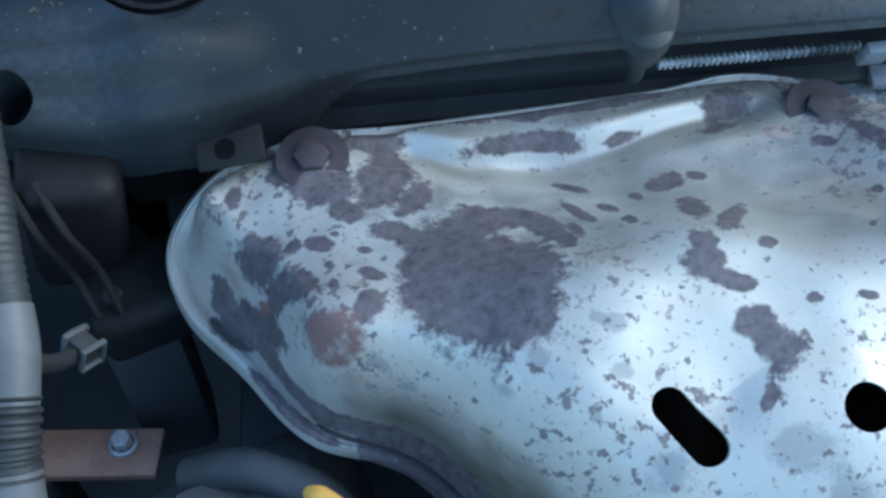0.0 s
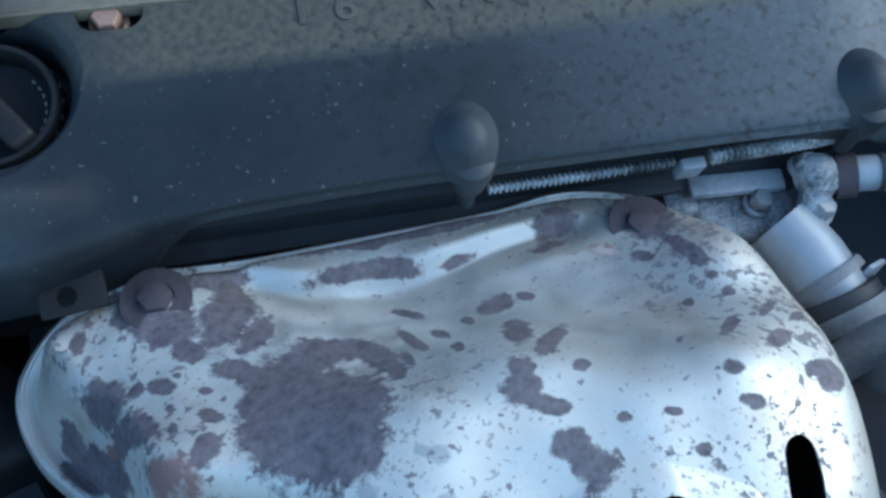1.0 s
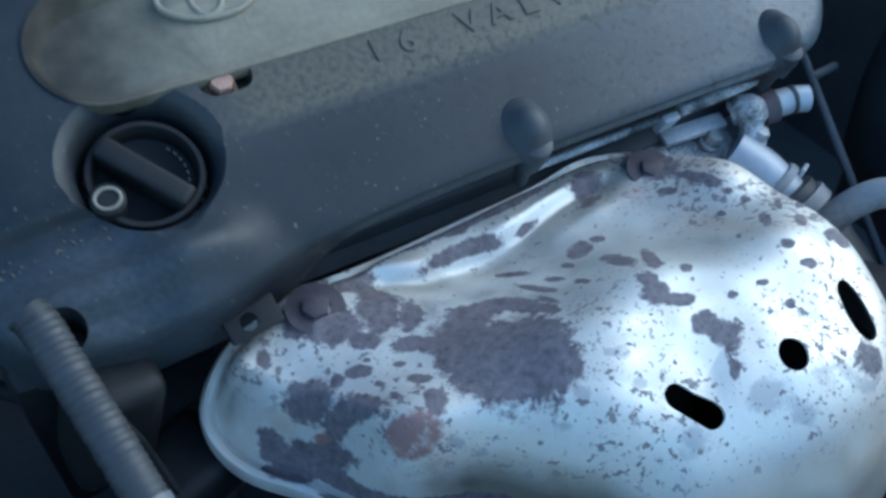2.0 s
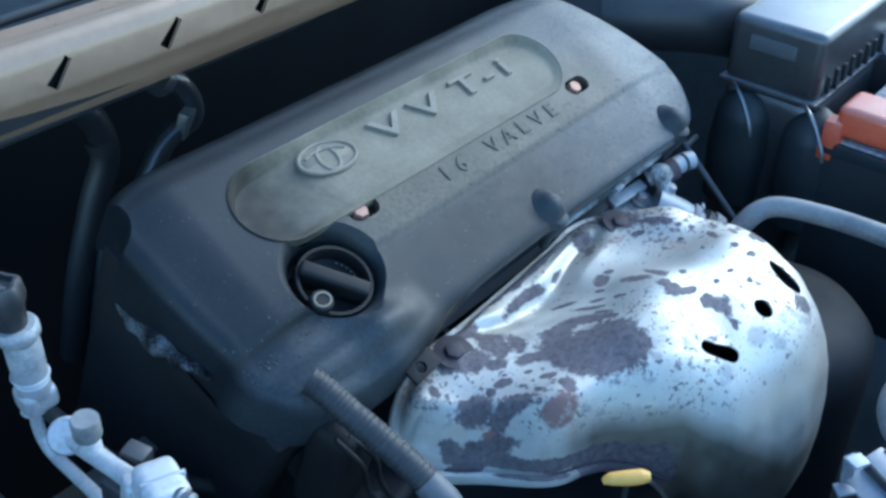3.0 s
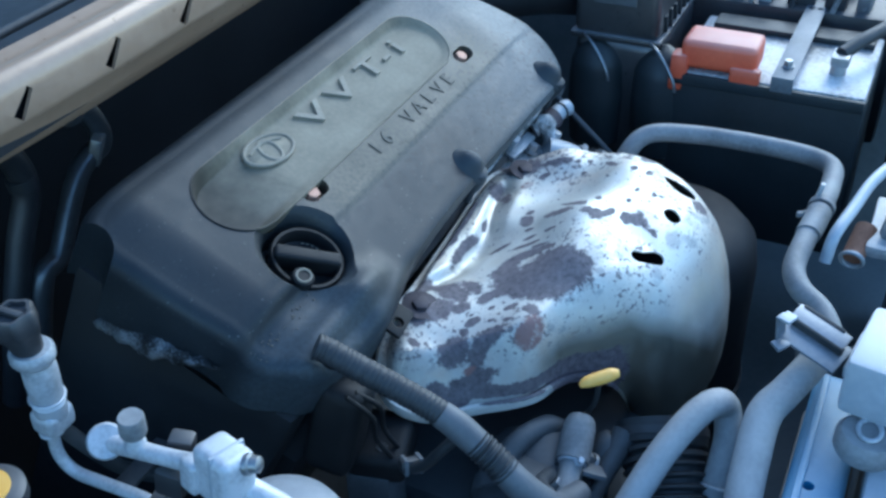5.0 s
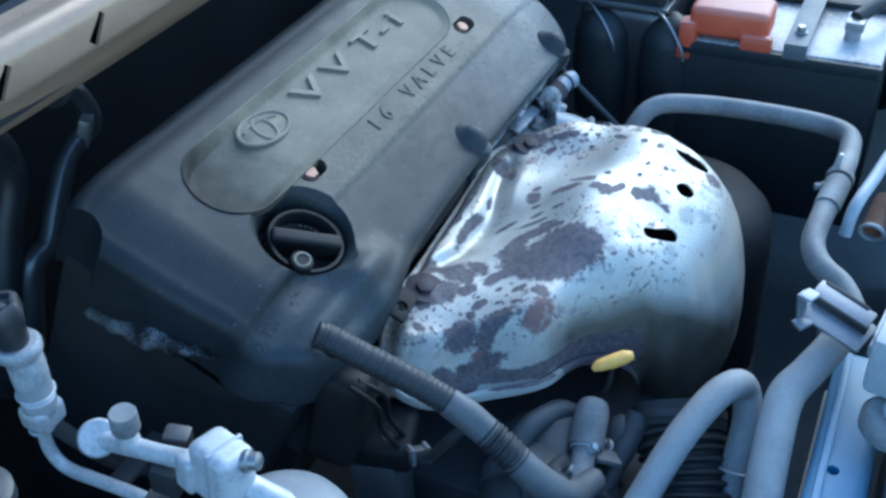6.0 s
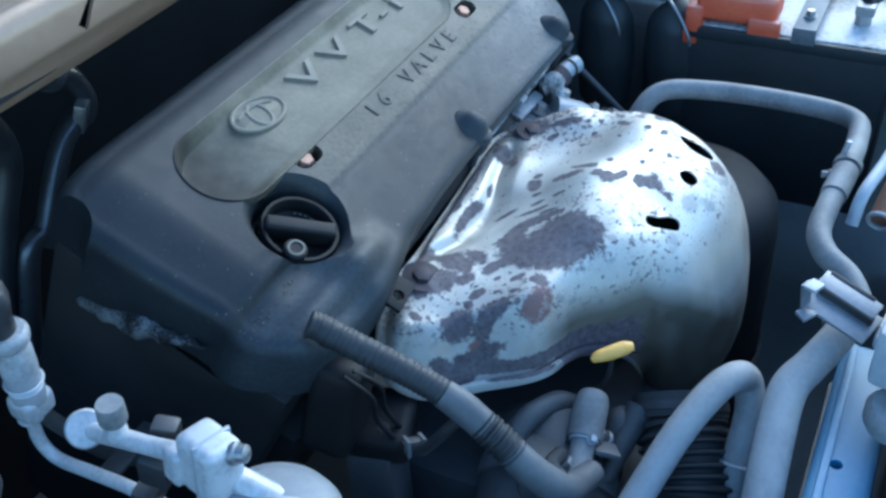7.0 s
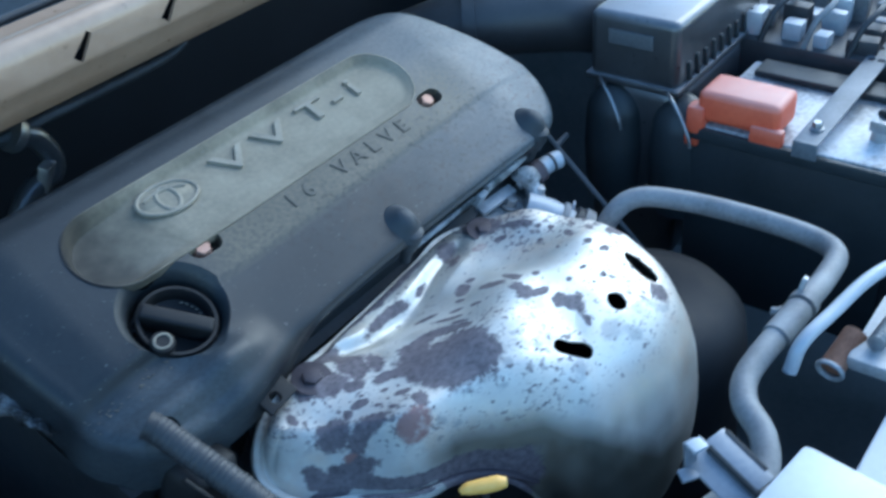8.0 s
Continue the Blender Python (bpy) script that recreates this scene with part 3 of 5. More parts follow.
# ---- setting ----
part("ground", box((4000, 4000, 0.2), (0, 0, -0.1), 0), TARMAC, None, "dry dusty ground under the car", smooth=False)["kind"] = "structure"
for name, size, at, mat in (
    ("firewall", (1.6, 0.03, 0.72), (0.15, 0.50, 0.60), NEAR_BLACK),
    ("inner_fender_1", (0.03, 1.2, 0.55), (-0.66, -0.10, 0.50), NEAR_BLACK),
    ("inner_fender_2", (0.03, 1.2, 0.62), (0.97, -0.10, 0.53), PALE_BAY),
    ("undertray", (1.66, 1.2, 0.02), (0.155, -0.10, 0.24), PALE_BAY),
    ("radiator_core", (1.3, 0.03, 0.45), (0.15, -0.47, 0.48), PALE_BAY),
):
    w = part(name, box(size, at, 0.004), mat, None, "dark painted sheet metal of the engine bay", smooth=False)
    w["kind"] = "structure"

# unseen hood, added to block the sky behind the engine
hood = part("hood", box((1.50, 1.05, 0.03), (0, 0, 0), 0.01, pose(0.16, 0.50, 1.50, 62, 0, 0)), NEAR_BLACK, None, "open hood with a dark underside", smooth=False)
hood["kind"] = "structure"

# ---- engine cover ----
CM = pose(0, 0, 0.85, 28)


def closed_spline(pts, count):
    """Points of a closed smooth line through rows of numbers, evenly by row."""
    k = len(pts)
    out = []
    for i in range(count):
        s = i / count * k
        j, t = int(s), s - int(s)
        a, b_, c, d = (np.array(pts[(j + o) % k], float) for o in (-1, 0, 1, 2))
        out.append(0.5 * (2 * b_ + (c - a) * t + (2 * a - 5 * b_ + 4 * c - d) * t * t + (3 * b_ - a - 3 * c + d) * t ** 3))
    return np.array(out)


def normals_2d(line):
    """Outward normals of a counter-clockwise closed line."""
    d = np.roll(line, -1, 0) - np.roll(line, 1, 0)
    d /= np.linalg.norm(d, axis=1)[:, None]
    return np.stack([d[:, 1], -d[:, 0]], 1)


def skin(rings, bm, close_inner=True):
    vs = [[bm.verts.new(p) for p in r] for r in rings]
    n = len(vs[0])
    for a, b_ in zip(vs, vs[1:]):
        for j in range(n):
            bm.faces.new((a[j], a[(j + 1) % n], b_[(j + 1) % n], b_[j]))
    return vs


COVER_LINE = [
    (0.30, 0.114), (0.20, 0.114), (0.08, 0.114), (-0.04, 0.114), (-0.112, 0.114), (-0.147, 0.108), (-0.163, 0.085), (-0.163, 0.03),
    (-0.158, -0.03), (-0.150, -0.078), (-0.128, -0.106), (-0.06, -0.115), (-0.015, -0.108), (0.022, -0.0985), (0.10, -0.0945), (0.19, -0.0945), (0.28, -0.0950),
    (0.345, -0.0950), (0.395, -0.086), (0.424, -0.040), (0.412, 0.020), (0.378, 0.075), (0.347, 0.103),
]


def cover_height(u, v):
    drop = 0.0055 * step(-0.030, -0.105, v) + 0.006 * step(0.085, 0.114, v)
    swell = 0.007 * math.exp(-((u + 0.058) / 0.05) ** 2 - ((v + 0.033) / 0.05) ** 2)
    facet = 0.0018 * step(-0.026, -0.034, v)
    # a trough runs from the filler recess to the near edge, with a ridge beside it
    facet += 0.009 * step(-0.038, -0.050, v) * step(-0.055, -0.085, u)
    facet -= 0.013 * math.exp(-((v + 0.084) / 0.014) ** 2) * step(0.0, -0.06, u)
    return swell * 0.5 - drop - facet - 0.012 * step(0.33, 0.43, u) - 0.010 * step(-0.11, -0.165, u)


def cover_shell():
    bm = bmesh.new()
    line = closed_spline(COVER_LINE, 210)
    out = normals_2d(line)
    spine = np.stack([np.clip(line[:, 0], -0.06, 0.33), np.full(len(line), 0.005)], 1)
    rings = []
    for r in np.linspace(0.02, 1.0, 46):
        p = spine + (line - out * 0.014 - spine) * r
        rings.append([(u, v, cover_height(u, v)) for u, v in p])
    edge = line - out * 0.014
    # the front edge is sharper and its skirt short
    front = [step(-0.080, -0.092, v) * step(-0.01, 0.03, u) * step(0.40, 0.33, u) for u, v in line]
    for a in range(1, 8):
        th = a / 7 * math.pi / 2
        p = edge + out * 0.014 * math.sin(th)
        rings.append([(u, v, cover_height(*edge[i]) - (0.014 - 0.010 * front[i]) * (1 - math.cos(th))) for i, (u, v) in enumerate(p)])
    for d, flare in ((0.016, 0.001), (0.030, 0.002), (0.046, 0.003), (0.054, 0.003)):
        p = line + out * flare
        rings.append([(u, v, cover_height(*edge[i]) - (0.014 - 0.010 * front[i]) - d * (0.75 + 0.25 * step(0.0, 0.09, v)) * (1 - 0.93 * front[i])) for i, (u, v) in enumerate(p)])
    vs = skin(rings, bm)
    bm.faces.new(vs[0])
    bm.faces.new(vs[-1][::-1])
    return bm


cover = thing("engine_cover", "dark grey dusty plastic engine cover on top of the engine", "engine cover")
cover.matrix_basis = CM
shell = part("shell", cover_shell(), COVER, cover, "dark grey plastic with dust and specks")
cut(shell, [
    stadium(0.375, 0.0735, 0.022, pose(0.1, 0.040, 0.003)),
    stadium(0.030, 0.017, 0.014, pose(0.002, 0, 0.0)),
    stadium(0.030, 0.017, 0.014, pose(0.281, -0.002, 0.0)),
    lathe([(0, -0.038), (0.0325, -0.038), (0.0327, -0.0190), (0.0331, -0.0155), (0.0337, -0.0122), (0.0346, -0.0090), (0.0358, -0.0060), (0.0373, -0.0034), (0.0391, -0.0014), (0.0410, 0.0002), (0.0430, 0.0018), (0.046, 0.02), (0, 0.02)], 72, pose(-0.0535, -0.0300, 0)),
    lathe([(0, -0.04), (0.010, -0.04), (0.010, 0.03), (0, 0.03)], 20, pose(-0.118, -0.096, -0.004)),
    lathe([(0, -0.12), (0.026, -0.12), (0.026, 0.06), (0, 0.06)], 36, pose(-0.172, 0.092, 0)),
])


def panel_depth(u, v):
    return 0.0015 + 0.085 * min(max(v, 0.0), 0.077) + 0.008 * step(0.0, -0.065, u)


def panel_top(v, u=0.1):
    return -panel_depth(u, v)


def panel_bm():
    """The dished sheet of the recess: nearly flush along its front, deeper at the back and the near end, with a soft raised rim."""
    bm = bmesh.new()
    r, h, rim = 0.0365, 0.1508, []
    rim += [(0.1 + h + r * math.sin(a), 0.040 - r * math.cos(a)) for a in (math.pi * i / 20 for i in range(21))]
    rim += [(0.1 + h - 2 * h * i / 24, 0.040 + r) for i in range(1, 24)]
    rim += [(0.1 - h - r * math.sin(a), 0.040 + r * math.cos(a)) for a in (math.pi * i / 20 for i in range(21))]
    rim += [(0.1 - h + 2 * h * i / 24, 0.040 - r) for i in range(1, 24)]
    rings = []
    for k, lift in ((0.0, 0), (0.2, 0), (0.4, 0), (0.6, 0), (0.72, 0), (0.79, 0), (0.85, 0), (0.90, 0), (0.94, 0), (0.975, 0), (1.0, 0.0011), (1.025, 0.0011), (1.04, -0.0005), (1.04, -0.008)):
        ring = []
        for u, v in rim:
            cu = min(max(u, 0.1 - h), 0.1 + h)
            p, q = cu + (u - cu) * k, 0.040 + (v - 0.040) * k
            fill = 1 - step(0.76, 1.0, k)
            ring.append((p, q, min(cover_height(p, q), 0.004) * (1 - fill) - panel_depth(p, q) * fill + lift))
        rings.append(ring)
    vs = skin(rings, bm)
    bmesh.ops.remove_doubles(bm, verts=vs[0], dist=1e-5)
    return bm


badge = part("badge_panel", panel_bm(), PANEL, cover, "dusty tan recessed badge panel")
for text, u, wide in (("V", 0.082, 1.9), ("V", 0.129, 1.9), ("T", 0.180, 1.7), ("-", 0.208, 1.5), ("i", 0.231, 1.6)):
    part("raised_letter", letter(text, 0.0305, 0.0016, pose(u, 0.042, panel_top(0.042) + 0.0012, -4.9) @ Matrix.Diagonal((wide, 1, 1, 1))), LETTER, badge, "raised dusty letter")
for i, text in enumerate("16 VALVE"):
    if text != " ":
        part("small_letter", letter(text, 0.0200, 0.0004, pose(0.087 + i * 0.0205, -0.0165, 0.0003) @ Matrix.Diagonal((1.12, 1, 1, 1))), LETTER_DARK, cover, "small dark letter")


def oval_ring(a, c, r, m, sides=40):
    bm = tube([(a * math.cos(t), c * math.sin(t), 0) for t in (2 * math.pi * i / 24 for i in range(25))], r, 3, 8, caps=False)
    bmesh.ops.transform(bm, matrix=m, verts=bm.verts)
    return bm


BADGE = pose(0.013, 0.0535, panel_top(0.0535) + 0.0006, -4.9, 0, -8)
bmz = lathe([(0, -0.002), (0.0260, -0.002), (0.0260, 0.0008), (0.0250, 0.0016), (0, 0.0016)], 40)
bmesh.ops.transform(bmz, matrix=BADGE @ Matrix.Diagonal((1.05, 0.60, 1, 1)), verts=bmz.verts)
part("badge_disc", bmz, PANEL, badge, "plain oval badge")
part("badge_ring", oval_ring(0.0262, 0.0148, 0.0018, BADGE @ pose(0, 0, 0.0014)), LETTER, badge)
part("badge_oval", oval_ring(0.0085, 0.0120, 0.0018, BADGE @ pose(0, -0.0012, 0.0014)), LETTER, badge)
part("badge_arc", tube([BADGE @ Vector(p) for p in ((-0.019, 0.004, 0.0016), (-0.010, 0.0072, 0.0018), (0, 0.0080, 0.0018), (0.010, 0.0072, 0.0018), (0.019, 0.004, 0.0016))], 0.0014, 6, 8), LETTER, badge)

for u, v in ((0.0, 0.0), (0.279, -0.002)):
    part("cover_bolt", hexbolt(0.0068, 0.011, pose(u, v, -0.011)), COPPER, cover, "pinkish corroded cover bolt")
for u in (0.152, 0.351):
    dome = lathe([(0, 0.0090), (0.0030, 0.0088), (0.0062, 0.0074), (0.0088, 0.0050), (0.0108, 0.0020), (0.0130, -0.0008), (0.0158, -0.0034), (0.0175, -0.0070), (0.0150, -0.0130), (0, -0.0130)], 28, pose(u, -0.0815, -0.0032, 8) @ Matrix.Diagonal((1, 1.2, 1, 1)))
    stub = lathe([(0, 0.006), (0.0105, 0.000), (0.0108, -0.008), (0.0080, -0.0200), (0.0050, -0.0260), (0.0044, -0.0380), (0, -0.0380)], 24, pose(u + 0.001, -0.0905, -0.0080, -10))
    part("edge_boss", merged(dome, stub), BOSS, cover, "rounded dark plastic clip boss")

rng = random.Random(5)
grit = bmesh.new()
for k in range(45):
    u = rng.uniform(-0.150, -0.082)
    v = -0.056 - 0.05 * (u + 0.082) * -0.1 + rng.gauss(0, 0.004)
    r = rng.uniform(0.0004, 0.0011)
    bmesh.ops.create_icosphere(grit, subdivisions=1, radius=r, matrix=pose(u, v, cover_height(u, v) + r * 0.3, 0, 0, rng.uniform(0, 360)) @ Matrix.Diagonal((1, rng.uniform(0.5, 1), 0.6, 1)))
grit_ob = part("grit", grit, LETTER_DARK, None, "pale grit and crumbs lying on the engine cover", CM, smooth=False)
grit_ob["kind"] = "stuff"

# ---- oil filler cap ----
cap = thing("oil_filler_cap", "black plastic oil filler cap in the cover's round recess", "oil cap")
cap.matrix_basis = CM @ pose(-0.0545, -0.0335, -0.0275) @ Matrix.Diagonal((0.93, 0.93, 1, 1))
cap_body = part("cap_body", lathe([(0, 0), (0.030, 0), (0.0325, 0.003), (0.0325, 0.018), (0.0315, 0.0205), (0.0290, 0.0205), (0.0275, 0.018), (0.0265, 0.009), (0.020, 0.007), (0.0, 0.007)], 40), CAP, cap)
part("grip_bar", box((0.0585, 0.0135, 0.019), (0, 0, 0), 0.0035, pose(-0.001, 0.0, 0.0165, 0, 0, 126), 3), CAP, cap)
mark_pad = part("mark_pad", lathe([(0, 0), (0.0095, 0), (0.0095, 0.0215), (0.0085, 0.0225), (0, 0.0225)], 24, pose(-0.0245, -0.0100, 0.004)), CAP, cap)
part("mark_ring", oval_ring(0.0068, 0.0060, 0.0010, pose(-0.0245, -0.0100, 0.0268)), LETTER, mark_pad, "pale oval ring mark")
for i in range(9):
    a = radians(-50 + i * 11)
    part("print_bar", box((0.0022, 0.0010, 0.0006), (0, 0, 0), 0, pose(0.0235 * math.cos(a), 0.0235 * math.sin(a), 0.0098, 0, 0, math.degrees(a) + 90)), LETTER, cap_body)
for i in range(24):
    a = 2 * math.pi * i / 24
    part("grip_rib", box((0.0016, 0.003, 0.011), (0, 0, 0), 0.0006, pose(0.0325 * math.cos(a), 0.0325 * math.sin(a), 0.009, 0, 0, math.degrees(a))), CAP, cap_body)

# ---- engine ----
engine = thing("engine", "dark grimy engine block and head under the cover", "engine")
engine.matrix_basis = CM
cyl_head = part("cylinder_head", box((0.50, 0.19, 0.16), (0.125, 0.005, -0.135), 0.012), BLOCK, engine)
part("engine_block", box((0.46, 0.24, 0.30), (0.13, 0.0, -0.34), 0.02), BLOCK, engine)
# filler box hiding the bay floor; its paler colour stands in for veiling glare
part("lower_filler", box((0.40, 0.22, 0.24), (0, 0, 0), 0.02, CM.inverted() @ pose(0.14, -0.17, 0.48)), APRON, engine)
part("timing_cover", box((0.035, 0.21, 0.42), (-0.135, 0.0, -0.27), 0.012), NEAR_BLACK, engine)
flange = tube([(-0.146, 0.0800, -0.1210), (-0.151, 0.0660, -0.1020), (-0.158, 0.0400, -0.0770), (-0.163, 0.0144, -0.0630), (-0.165, -0.0114, -0.0520), (-0.163, -0.0370, -0.0390)], [0.0015, 0.0065, 0.0110, 0.0105, 0.0055, 0.001], 12, 20)
for v in flange.verts:
    v.co += v.co.normalized() * 0.0045 * noise.noise(v.co * 90) + Vector((0, 0, 0.003 * noise.noise(v.co * 210)))
part("worn_flange", flange, SCUFF, engine, "scuffed pale casting edge")
part("gasket_edge", box((0.49, 0.20, 0.006), (0.13, 0.0, -0.075), 0.002), BLOCK, cyl_head)
part("head_rail", tube([(0.165, -0.0930, -0.0445), (0.21, -0.0930, -0.0450), (0.262, -0.0930, -0.0445)], 0.0022, 10, 10, rib=0.0014, pitch=0.0028), CRUST, engine, "ribbed pale metal strip")
part("end_rail", tube([(0.280, -0.0935, -0.0425), (0.315, -0.0930, -0.0425), (0.350, -0.0910, -0.0435), (0.385, -0.0840, -0.0460)], 0.0036, 10, 12, rib=0.0014, pitch=0.0030), CRUST, engine, "ribbed pale metal strip")
part("rail_bracket", box((0.013, 0.006, 0.016), (0.2700, -0.0960, -0.0480), 0.0015), PALE, engine, "pale upright lug")
part("case_bolt", hexbolt(0.0065, 0.008, CM.inverted() @ pose(0.001, -0.068, 0.599)), COPPER, engine, "tan corroded bolt head")
for u in (0.03, 0.09, 0.15, 0.21):
    part("head_bolt", hexbolt(0.007, 0.010, pose(u, -0.098, -0.095, 90)), BLOCK, cyl_head)
for u in (-0.02, 0.04, 0.10, 0.16, 0.22):
    part("casting_rib", box((0.006, 0.014, 0.10), (u, -0.096, -0.130), 0.002), BLOCK, cyl_head)

tab = thing("lifting_tab", "dark painted steel tab with a round hole beside the heat shield", "bracket")
t_plate = part("tab_plate", box((0.030, 0.034, 0.004), (0, 0, 0), 0.0015, pose(-0.0325, -0.0825, 0.7705, 32, -4, 4)), CAP, tab)
cut(t_plate, [lathe([(0, -0.02), (0.0048, -0.02), (0.0048, 0.02), (0, 0.02)], 20, pose(-0.034, -0.0905, 0.766, 35, -4, 4))])
part("tab_leg", box((0.034, 0.004, 0.06), (0, 0, 0), 0.0015, pose(-0.033, -0.068, 0.752)), CAP, tab)

# ---- heat shield ----
SHIELD_REAR = [  # x, y, edge rounding across, edge height, bottom height
    (-0.0405, -0.0830, 0.014, 0.016, 0.733), (0.0015, -0.0760, 0.010, 0.006, 0.747), (0.0532, -0.0715, 0.004, 0.003, 0.745),
    (0.1139, -0.0675, 0.003, 0.003, 0.745), (0.1690, -0.0635, 0.003, 0.003, 0.745), (0.2155, -0.0605, 0.007, 0.005, 0.748),
    (0.2520, -0.0745, 0.011, 0.010, 0.738), (0.2750, -0.1100, 0.016, 0.020, 0.690), (0.2915, -0.1500, 0.025, 0.036, 0.640),
]
SHIELD_FRONT = [
    (0.2970, -0.2050, 0.035, 0.060, 0.600), (0.2905, -0.2545, 0.046, 0.085, 0.575), (0.2580, -0.2975, 0.060, 0.115, 0.560),
    (0.2007, -0.3135, 0.080, 0.140, 0.540), (0.1487, -0.3055, 0.078, 0.135, 0.530), (0.1049, -0.2850, 0.054, 0.095, 0.540),
    (0.0700, -0.2460, 0.034, 0.080, 0.664), (0.0370, -0.2115, 0.017, 0.058, 0.692), (-0.0010, -0.1925, 0.012, 0.052, 0.698),
    (-0.0285, -0.1550, 0.020, 0.046, 0.697), (-0.0545, -0.1220, 0.022, 0.042, 0.698), (-0.0600, -0.0970, 0.020, 0.034, 0.712),
]
SHIELD_LINE = SHIELD_REAR + SHIELD_FRONT
SWELLS = [  # x, y, spread along x, spread along y, rise
    (0.066, -0.190, 0.050, 0.045, 0.0146), (0.188, -0.205, 0.060, 0.050, 0.0298), (0.150, -0.172, 0.030, 0.030, 0.0124),
    (0.242, -0.200, 0.035, 0.040, 0.0200), (-0.035, -0.130, 0.030, 0.032, -0.0110), (0.012, -0.185, 0.024, 0.024, 0.0082),
    (0.256, -0.122, 0.030, 0.030, 0.0165), (0.105, -0.103, 0.045, 0.022, -0.0113), (0.110, -0.200, 0.040, 0.040, 0.0199),
    (0.268, -0.168, 0.030, 0.035, 0.0090), (0.085, -0.235, 0.030, 0.030, 0.0060),
]


def shield_height(x, y):
    z = 0.754 + sum(rise * math.exp(-((x - px) / wx) ** 2 - ((y - py) / wy) ** 2) for px, py, wx, wy, rise in SWELLS)
    # a valley along the back, then a flange that stands up behind it
    back = -0.0885 + 0.011 * step(0.115, 0.195, x) + 0.009 * step(0.075, 0.035, x)
    along_back = step(0.020, 0.050, x) * step(0.222, 0.195, x)
    z += along_back * (0.0075 * step(back - 0.0035, back + 0.0060, y) - 0.0075 * step(back - 0.024, back - 0.003, y))
    z += 0.004 * math.exp(-((x - 0.004) / 0.02) ** 2 - ((y + 0.092) / 0.02) ** 2)
    return z + 0.0012 * noise.noise(Vector((x * 40, y * 40, 3.1)))


def shield_bm():
    bm = bmesh.new()
    rows = closed_spline(SHIELD_LINE[::-1], 378)
    line, cross, high, low = rows[:, :2], rows[:, 2], rows[:, 3], rows[:, 4]
    out = normals_2d(line)
    spine = np.array([[0.125, -0.168]])
    # the near end is dished: its flank runs out hollow towards the rim
    hollow = [0.80 * step(0.025, -0.035, x) * step(-0.085, -0.100, y) for x, y in line]
    edge = line - out * cross[:, None]
    rings = []
    for r in np.linspace(0.004, 1.0, 60):
        p = spine + (edge - spine) * r
        rings.append([(x, y, shield_height(x, y)) for x, y in p])
    top = [shield_height(x, y) for x, y in edge]
    for a in range(1, 9):
        th = a / 8 * math.pi / 2
        t = math.sin(th)
        p = edge + out * (cross * t)[:, None]
        rings.append([(x, y, top[i] - high[i] * ((1 - hollow[i]) * (1 - math.cos(th)) + hollow[i] * step(0.0, 1.0, t))) for i, (x, y) in enumerate(p)])
    base = [top[i] - high[i] for i in range(len(line))]
    # the deep front wall draws in towards its foot
    tuck = [0.030 * step(0.66, 0.60, z) for z in low]
    for k in (0.2, 0.4, 0.6, 0.8, 1.0):
        line = rows[:, :2] - out * np.array([t * k * k for t in tuck])[:, None]
        p = line + out * 0.002 * k
        rings.append([(x, y, base[i] + (min(low[i], base[i] - 0.002) - base[i]) * k) for i, (x, y) in enumerate(p)])
    # rolled rim, broader round the near end
    broad = np.array([1 + 0.55 * step(0.03, -0.02, x) for x, y in rows[:, :2]])
    for f, dz in ((0.0024, 0.0), (0.0036, 0.0018), (0.0050, 0.0032), (0.0064, 0.0028), (0.0072, 0.0010), (0.0072, -0.0022)):
        p = line + out * (f * broad)[:, None]
        rings.append([(x, y, min(low[i], base[i] - 0.002) + dz * broad[i]) for i, (x, y) in enumerate(p)])
    vs = skin(rings, bm)
    bm.faces.new(vs[0])
    # inner face of the sheet
    thick, count = 0.0016, len(rings)
    inner = []
    for k, ring in enumerate(rings):
        w = 0.0 if k < 60 else min(1.0, (k - 59) / 8)
        dz = thick * (1 - 0.6 * w)
        inner.append([(x - out[i][0] * thick * w, y - out[i][1] * thick * w, z - dz) for i, (x, y, z) in enumerate(ring)])
    us = skin(inner, bm)
    bm.faces.new(us[0][::-1])
    m = len(line)
    for j in range(m):
        bm.faces.new((vs[-1][j], vs[-1][(j + 1) % m], us[-1][(j + 1) % m], us[-1][j]))
    return bm


shield = thing("heat_shield", "pressed metal exhaust heat shield, pale with purple-brown rust patches", "heat shield")
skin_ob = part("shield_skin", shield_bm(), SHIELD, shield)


def on_sheet(p, way):
    """A pose at p whose x axis runs along way, with z square to it and upward."""
    x = Vector(way).normalized()
    z = (Vector((0, -0.35, 1)) - x * x.dot(Vector((0, -0.35, 1)))).normalized()
    return Matrix.Translation(p) @ Matrix((x, z.cross(x), z)).transposed().to_4x4()


cut(skin_ob, [
    stadium(0.0315, 0.0136, 0.016, on_sheet((0.1307, -0.2523, 0.771), (0.0165, -0.0195, -0.0160))),
    stadium(0.0172, 0.0170, 0.016, on_sheet((0.1895, -0.2510, 0.770), (0.0, -0.0300, -0.0180))),
    stadium(0.0345, 0.0143, 0.016, on_sheet((0.2442, -0.2468, 0.7705), (-0.0040, -0.0270, -0.0200))),
])


